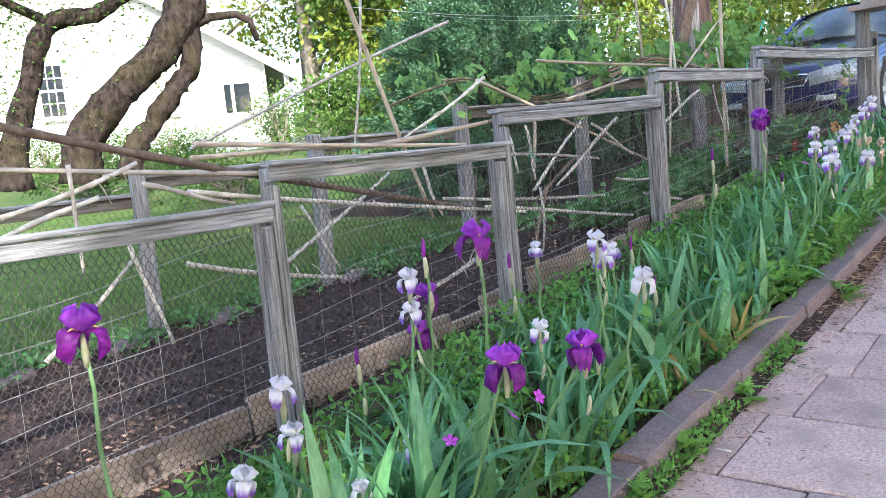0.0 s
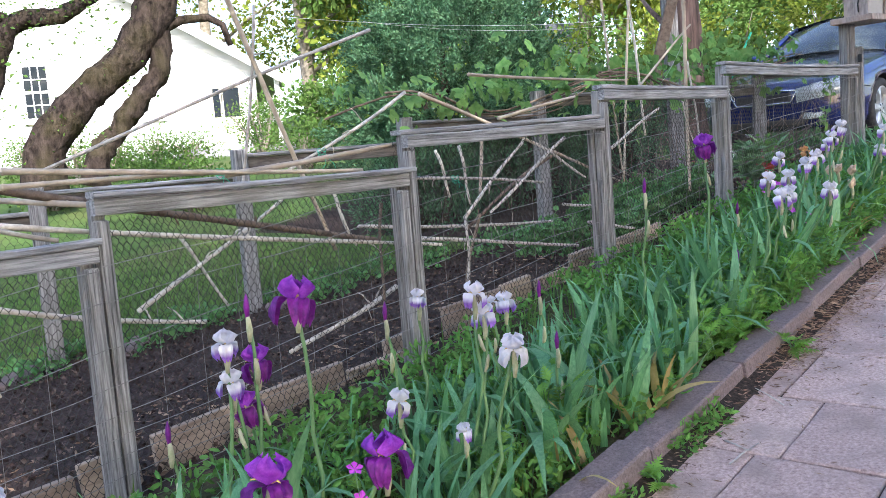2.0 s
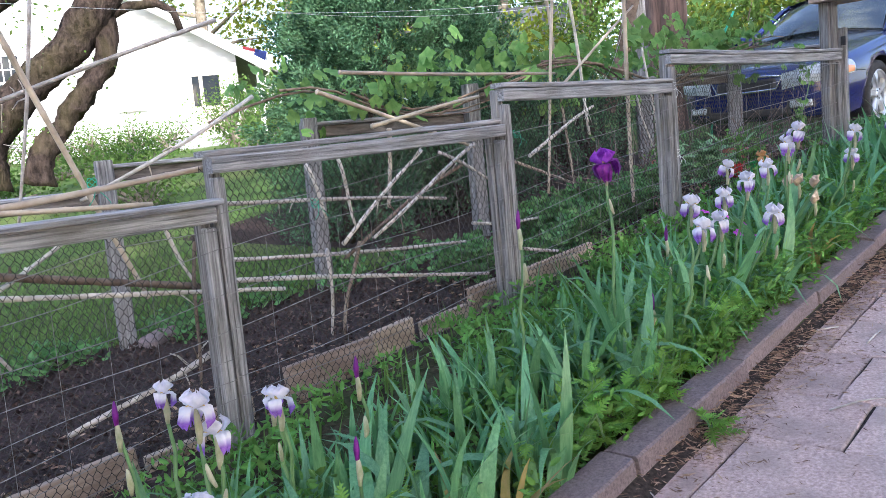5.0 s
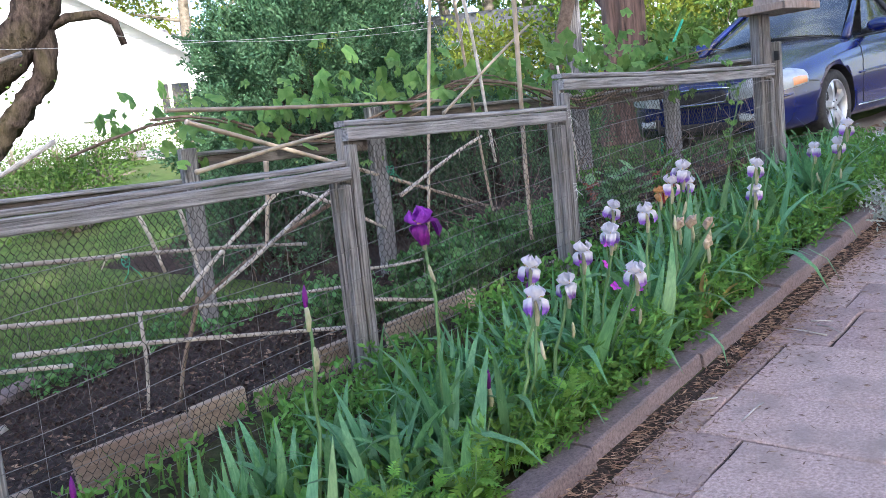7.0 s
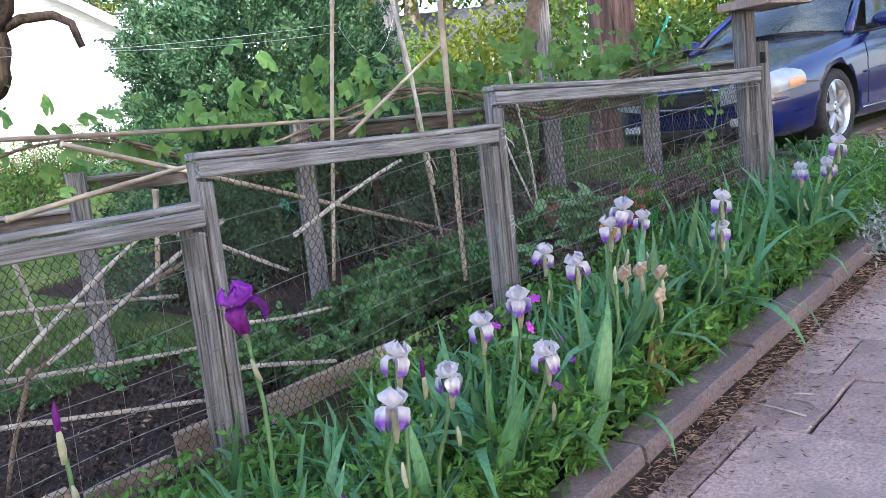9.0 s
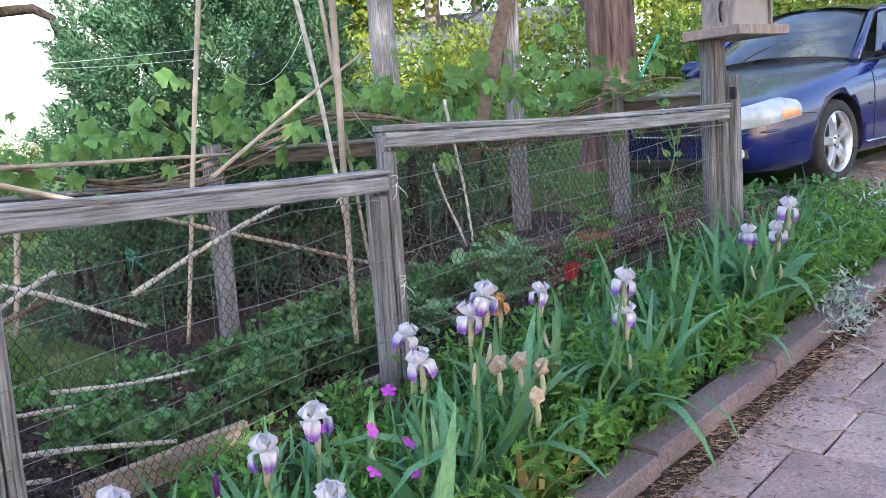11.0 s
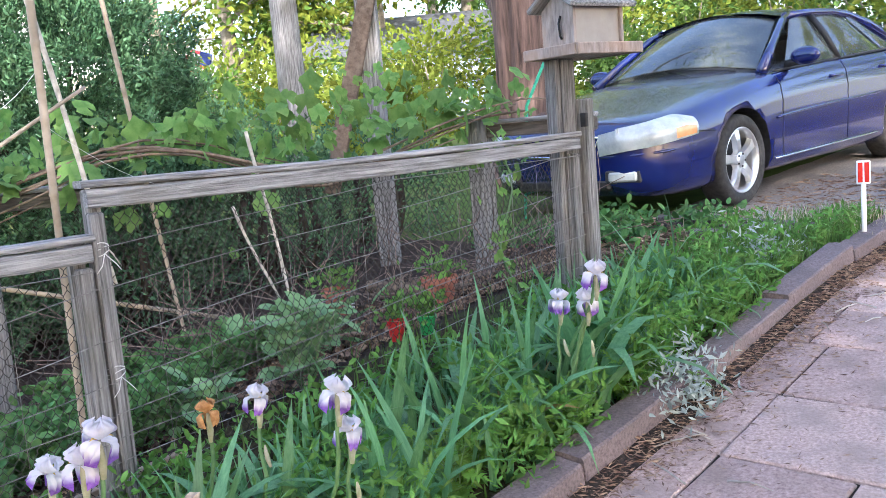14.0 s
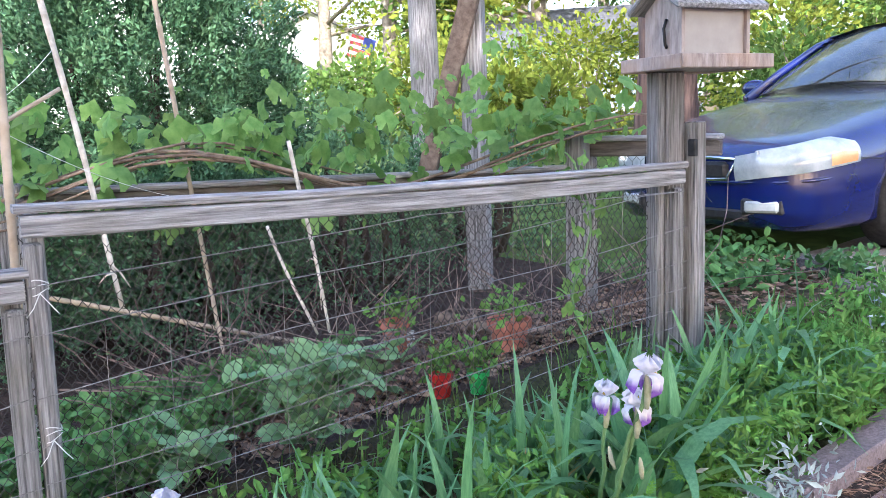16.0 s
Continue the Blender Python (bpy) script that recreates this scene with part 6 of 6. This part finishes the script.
def car():
    m = Matrix.Translation((-2.6, 10.95, 1.37)) @ pose(0, 0, 0, 2.6, 0, -5) @ Matrix.Translation((-.83, -.97, 0))
    e = thing("parked_car", "dark blue four-door sedan parked on the drive", "car", m=m)
    st = [4.88 * (i / 70) for i in range(71)]
    g = Geo()
    for s in st:
        h = section(s)
        ring = [(x, s, z) for x, z in h] + [(-x, s, z) for x, z in h[-2:0:-1]]
        g.v += ring
    n = len(h) * 2 - 2
    for j in range(len(st) - 1):
        for k in range(n):
            g.f.append((j * n + k, j * n + (k + 1) % n, (j + 1) * n + (k + 1) % n, (j + 1) * n + k))
    g.f += [tuple(range(n))[::-1], tuple(range(70 * n, 71 * n))]
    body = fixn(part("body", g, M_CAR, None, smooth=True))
    # wheel arches cut through the sides
    cut = Geo()
    for y in (.97, 3.72):
        for sx in (-1, 1):
            k = 40
            vs = []
            for x in (sx * .58, sx * 1.1):
                vs += [(x, y + .365 * math.cos(6.2832 * i / k), .325 + .365 * math.sin(6.2832 * i / k)) for i in range(k)]
            cut.add(vs, [(i, (i + 1) % k, k + (i + 1) % k, k + i) for i in range(k)] + [tuple(range(k))[::-1], tuple(range(k, 2 * k))])
    cutter = fixn(part("cutter", cut, M_BLACKP))
    md = body.modifiers.new("arches", 'BOOLEAN')
    md.object, md.operation, md.solver = cutter, 'DIFFERENCE', 'EXACT'
    dg = bpy.context.evaluated_depsgraph_get()
    dg.update()
    me = bpy.data.meshes.new_from_object(body.evaluated_get(dg))
    old = body.data
    body.modifiers.clear()
    body.data = me
    bpy.data.meshes.remove(old)
    bpy.data.objects.remove(cutter)
    me.materials.clear()
    me.materials.append(M_CAR)
    me.materials.append(M_BLACKP)
    for p in me.polygons:
        c = p.center
        inner = any((c.y - y) ** 2 + (c.z - .325) ** 2 < .367 ** 2 for y in (.97, 3.72)) and abs(c.x) < .9
        p.material_index = 1 if inner else 0
        p.use_smooth = not inner
    body.parent = e
    body["label"] = "glossy dark blue car body"

    def strip(name, pts, wid, mt, up=(0, 0, 1), label=""):
        """A thin raised strip along the points on both sides."""
        for sx in (1, -1):
            gg = Geo().tube([(x * sx, y, z) for x, y, z in pts], wid, 6)
            part(name, gg, mt, e, label, smooth=True)

    def side(s, k):
        x, z = section(s)[k]
        return x, z

    strip("side_moulding", [(side(s, 6)[0] + .003, s, side(s, 6)[1]) for s in [1.42 + .1 * i for i in range(19)]], .011, M_CAR)
    strip("sill_trim", [(side(s, 4)[0] + .004, s, side(s, 4)[1] - .02) for s in [1.4 + .1 * i for i in range(19)]], .008, M_CHROME)
    strip("belt_trim", [(.81, 1.55 + .1 * i, .912 + .0032 * i * 1.0) for i in range(25)], .009, M_BLACKP)
    for s in (1.52, 2.62, 3.52):
        strip("door_gap", [(side(s, k)[0] + .0005, s + (.0 if s < 3.5 else .12 * (k < 8)), side(s, k)[1]) for k in range(4, 11)], .004, M_BLACKP)
    for s in (2.42, 3.38):
        x = side(s, 9)[0] + .012
        z = side(s, 9)[1] - .03
        strip("door_handle", [(x - .012, s - .09, z), (x + .012, s - .075, z), (x + .014, s, z), (x + .012, s + .075, z), (x - .012, s + .09, z)], .013, M_CAR)

    # glasshouse: patches between four corner points, bulged outwards
    def patch(name, a, b, c, d, bulge, mt, nu=10, nv=8, label="", thick=.006):
        a, b, c, d = map(Vector, (a, b, c, d))
        nrm = (b - a).cross(d - a).normalized()
        gg = Geo()
        for off in (0, -thick):
            for j in range(nv + 1):
                for i in range(nu + 1):
                    u, v = i / nu, j / nv
                    p = a.lerp(b, u).lerp(d.lerp(c, u), v)
                    p += nrm * (bulge * (1 - (2 * u - 1) ** 2) + bulge * .35 * (1 - (2 * v - 1) ** 2) * (1 - (2 * u - 1) ** 4) + off)
                    gg.v.append(tuple(p))
        m1 = (nu + 1) * (nv + 1)
        for j in range(nv):
            for i in range(nu):
                q = (j * (nu + 1) + i, j * (nu + 1) + i + 1, (j + 1) * (nu + 1) + i + 1, (j + 1) * (nu + 1) + i)
                gg.f.append(q)
                gg.f.append(tuple(k + m1 for k in q)[::-1])
        return part(name, gg, mt, e, label, smooth=True)

    rt = 1.335
    patch("windscreen", (-.70, 1.50, .945), (.70, 1.50, .945), (.53, 2.17, rt - .01), (-.53, 2.17, rt - .01), .078, M_CARGLASS, 14, 10, "sloping windscreen").visible_shadow = False
    patch("rear_window", (.62, 3.98, 1.02), (-.62, 3.98, 1.02), (-.5, 3.32, rt), (.5, 3.32, rt), .1, M_CARGLASS, 14, 8).visible_shadow = False
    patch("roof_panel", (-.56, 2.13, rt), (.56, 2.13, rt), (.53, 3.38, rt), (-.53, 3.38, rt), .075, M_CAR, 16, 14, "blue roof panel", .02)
    for sx in (1, -1):
        def P(x, y, z):
            return (x * sx, y, z)

        def pan(name, a, b, c, d, mt, bulge=.012):
            q = (a, b, c, d) if sx > 0 else (b, a, d, c)
            ob = patch(name, *q, bulge, mt, 8, 6)
            if mt is M_CARGLASS:
                ob.visible_shadow = False
        pan("front_window", P(.80, 1.74, .93), P(.81, 2.60, .955), P(.60, 2.56, rt - .025), P(.60, 2.25, rt - .03), M_CARGLASS)
        pan("rear_door_window", P(.81, 2.68, .957), P(.80, 3.46, .98), P(.60, 3.2, rt - .035), P(.60, 2.64, rt - .025), M_CARGLASS)
        pan("quarter_window", P(.80, 3.51, .985), P(.785, 3.80, 1.0), P(.62, 3.40, rt - .075), P(.60, 3.26, rt - .04), M_CARGLASS)
        part("front_pillar", Geo().tube([P(.765, 1.45, .915), P(.70, 1.75, 1.10), P(.615, 2.08, 1.28), P(.585, 2.25, rt)], [.045, .032, .03, .03], 8), M_CAR, e, smooth=True)
        part("centre_pillar", Geo().tube([P(.81, 2.64, .94), P(.715, 2.62, 1.15), P(.60, 2.60, rt - .01)], .026, 8), M_BLACKP, e, smooth=True)
        part("roof_rail", Geo().tube([P(.585, 2.2, rt - .01), P(.60, 2.6, rt + .012), P(.60, 3.0, rt + .008), P(.595, 3.3, rt - .02), P(.655, 3.6, 1.21), P(.74, 3.95, 1.03)], [.03, .032, .032, .036, .05, .055], 8), M_CAR, e, smooth=True)
        gq = Geo().add([P(.79, 3.82, .99), P(.72, 4.1, 1.03), P(.60, 3.5, 1.27), P(.64, 3.42, 1.25)], [(0, 1, 2, 3)])
        part("rear_pillar", gq, M_CAR, e)
        # mirror
        gm = bmesh.new()
        bmesh.ops.create_uvsphere(gm, u_segments=16, v_segments=10, radius=1)
        for v in gm.verts:
            v.co = Vector((sx * (.955 + .115 * v.co.x), 1.79 + .06 * v.co.y - .03 * abs(v.co.x), 1.0 + .068 * v.co.z))
        mm = bpy.data.meshes.new("mirror")
        gm.to_mesh(mm)
        gm.free()
        mm.materials.append(M_CAR)
        mm.shade_smooth()
        mir = part("mirror", mm, M_CAR, e, "blue door mirror")
        part("mirror_arm", Geo().tube([P(.79, 1.78, .95), P(.88, 1.78, .965)], .03, 8), M_BLACKP, mir, smooth=True)

        # lamps wrap round the corner of the nose
        def nose_point(u, z, out):
            if u < .3:
                return P(.36 + .19 * u / .3, -.004 - out + .002 * u, z)
            s = .43 * ((u - .3) / .7) ** 1.3
            sec = section(max(s, .004))
            x = float(np.interp(z, [q[1] for q in sec][3:12], [q[0] for q in sec][3:12]))
            return P(x + out * min(1, .3 + s * 6), s - out * max(0, 1 - s * 5), z)

        def lens(u0, u1, v0, v1, nu, nv, out):
            gl = Geo()
            for j in range(nv + 1):
                for i in range(nu + 1):
                    u, v = u0 + (u1 - u0) * i / nu, v0 + (v1 - v0) * j / nv
                    z0, z1 = .488 + .085 * u, .632 + .105 * u - .05 * max(0, u - .85) / .15
                    gl.v.append(nose_point(u, z0 + (z1 - z0) * v, out + .012 * math.sin(math.pi * v)))
            for j in range(nv):
                for i in range(nu):
                    gl.f.append((j * (nu + 1) + i, j * (nu + 1) + i + 1, (j + 1) * (nu + 1) + i + 1, (j + 1) * (nu + 1) + i))
            return gl
        hl = part("headlamp", lens(0, 1, 0, 1, 22, 6, .010), M_LAMP, e, "clear headlamp", smooth=True)
        part("indicator", lens(.74, .97, .08, .5, 6, 4, .0145), M_AMBER, hl, "amber indicator lens", smooth=True)
        part("fog_lamp", Geo().board((-.10, -.02, -.033), (.10, .03, .033), .012), M_LAMP, e, "small fog lamp", at=Matrix.Translation(P(.52, .012, .345)) @ pose(0, 0, 0, -4, 0, sx * 16))
        part("fog_recess", Geo().board((-.125, -.012, -.046), (.13, .03, .046), .014), M_BLACKP, e, at=Matrix.Translation(P(.515, .019, .345)) @ pose(0, 0, 0, -4, 0, sx * 16))
    part("grille", Geo().board((-.3, -.03, .50), (.3, .05, .6), .02), M_BLACKP, e, "black grille")
    part("grille_surround", Geo().tube([(-.36, .0, .615), (-.2, -.035, .625), (0, -.045, .628), (.2, -.035, .625), (.36, .0, .615), (.3, -.015, .5), (0, -.04, .49), (-.3, -.015, .5), (-.36, .0, .615)], .012, 6), M_CHROME, e, "chrome grille surround", smooth=True)
    part("bumper_intake", Geo().board((-.42, -.012, .25), (.42, .06, .33), .02), M_BLACKP, e)
    part("bumper_crease", Geo().tube([(-.83, .42, .5), (-.76, .15, .49), (-.62, .03, .485), (-.3, -.012, .48), (0, -.016, .48), (.3, -.012, .48), (.62, .03, .485), (.76, .15, .49), (.83, .42, .5)], .011, 6), M_CAR, e, smooth=True)
    strip("bumper_seam", [(side(s, 6)[0] + .001, s, .60 - .1 * (s - .36)) for s in (.37, .43, .49, .55, .61)], .0035, M_BLACKP)
    # cabin
    part("dashboard", Geo().board((-.68, 1.6, .8), (.68, 2.0, .95), .05), M_BLACKP, e)
    for x in (-.36, .36):
        part("seat", Geo().board((x - .24, 2.75, .6), (x + .24, 2.92, 1.2), .06), M_SEAT, e, "grey car seat")
        part("head_rest", Geo().board((x - .12, 2.85, 1.21), (x + .12, 2.93, 1.31), .03), M_SEAT, e)
    part("rear_seat", Geo().board((-.6, 3.5, .6), (.6, 3.7, 1.12), .06), M_SEAT, e)
    part("steering_wheel", Geo().tube([(.36 + .17 * math.cos(a), 2.1 + .05 * math.sin(a), .98 + .16 * math.sin(a)) for a in [6.2832 * i / 20 for i in range(21)]], .014, 6), M_BLACKP, e, smooth=True)
    part("wiper", Geo().tube([(.55, 1.47, .955), (.2, 1.46, .99), (-.1, 1.52, 1.0)], .008, 5), M_BLACKP, e)

    # wheels
    def wheel_meshes():
        n = 48
        prof = [(.225, -.09), (.24, -.1), (.295, -.105), (.318, -.085), (.325, -.05), (.325, .05), (.318, .085), (.295, .105), (.24, .1), (.23, .085)]
        gt = Geo()
        for r, x in prof:
            gt.v += [(x, (r - (.004 if abs(x) < .07 and k % 2 and r > .3 else 0)) * math.cos(6.2832 * k / n), r * math.sin(6.2832 * k / n)) for k in range(n)]
        for j in range(len(prof) - 1):
            gt.f += [(j * n + k, j * n + (k + 1) % n, (j + 1) * n + (k + 1) % n, (j + 1) * n + k) for k in range(n)]
        gr = Geo()
        prof = [(.23, -.08), (.237, .088), (.228, .096), (.216, .088), (.207, .03), (.205, -.07)]
        for r, x in prof:
            gr.v += [(x, r * math.cos(6.2832 * k / n), r * math.sin(6.2832 * k / n)) for k in range(n)]
        for j in range(len(prof) - 1):
            gr.f += [(j * n + k, j * n + (k + 1) % n, (j + 1) * n + (k + 1) % n, (j + 1) * n + k) for k in range(n)]
        sp = Geo()
        sec = [(.03, .045, .075), (.08, .034, .082), (.15, .034, .084), (.215, .05, .076)]
        for r, w, x in sec:
            sp.v += [(x - .035, -w, r), (x, -w * .7, r), (x, w * .7, r), (x - .035, w, r)]
        for j in range(3):
            sp.f += [(j * 4 + k, j * 4 + (k + 1) % 4, j * 4 + 4 + (k + 1) % 4, j * 4 + 4 + k) for k in range(4)]
        hub = Geo().tube([(.03, 0, 0), (.078, 0, 0), (.086, 0, 0)], [.06, .058, .035], 20)
        back = Geo().tube([(-.02, 0, 0), (-.01, 0, 0)], [.16, .16], 24)
        nut = Geo().tube([(.07, 0, .045), (.088, 0, .045)], .008, 6)
        return [q.mesh(nm, mt, sm) for q, nm, mt, sm in ((gt, "tyre", M_TYRE, True), (gr, "rim", M_RIM, True), (sp, "spoke", M_RIM, False), (hub, "hub", M_RIM, False), (back, "brake_disc", M_BLACKP, False), (nut, "wheel_nut", M_BLACKP, False))]

    wm = wheel_meshes()
    for y in (.97, 3.72):
        for sx in (1, -1):
            w = part("wheel", wm[0], M_TYRE, e, "black tyre on a five-spoke alloy rim", at=Matrix.Translation((sx * .755, y, .325)) @ pose(0, 0, 0, 0, 0, 0 if sx > 0 else 180))
            part("rim", wm[1], M_RIM, w, "silver alloy rim")
            part("hub", wm[3], M_RIM, w)
            part("brake_disc", wm[4], M_BLACKP, w)
            for k in range(5):
                part("spoke", wm[2], M_RIM, w, at=pose(0, 0, 0, 72 * k + 10, 0, 0))
                part("wheel_nut", wm[5], M_BLACKP, w, at=pose(0, 0, 0, 72 * k + 46, 0, 0))


car()

pavement()
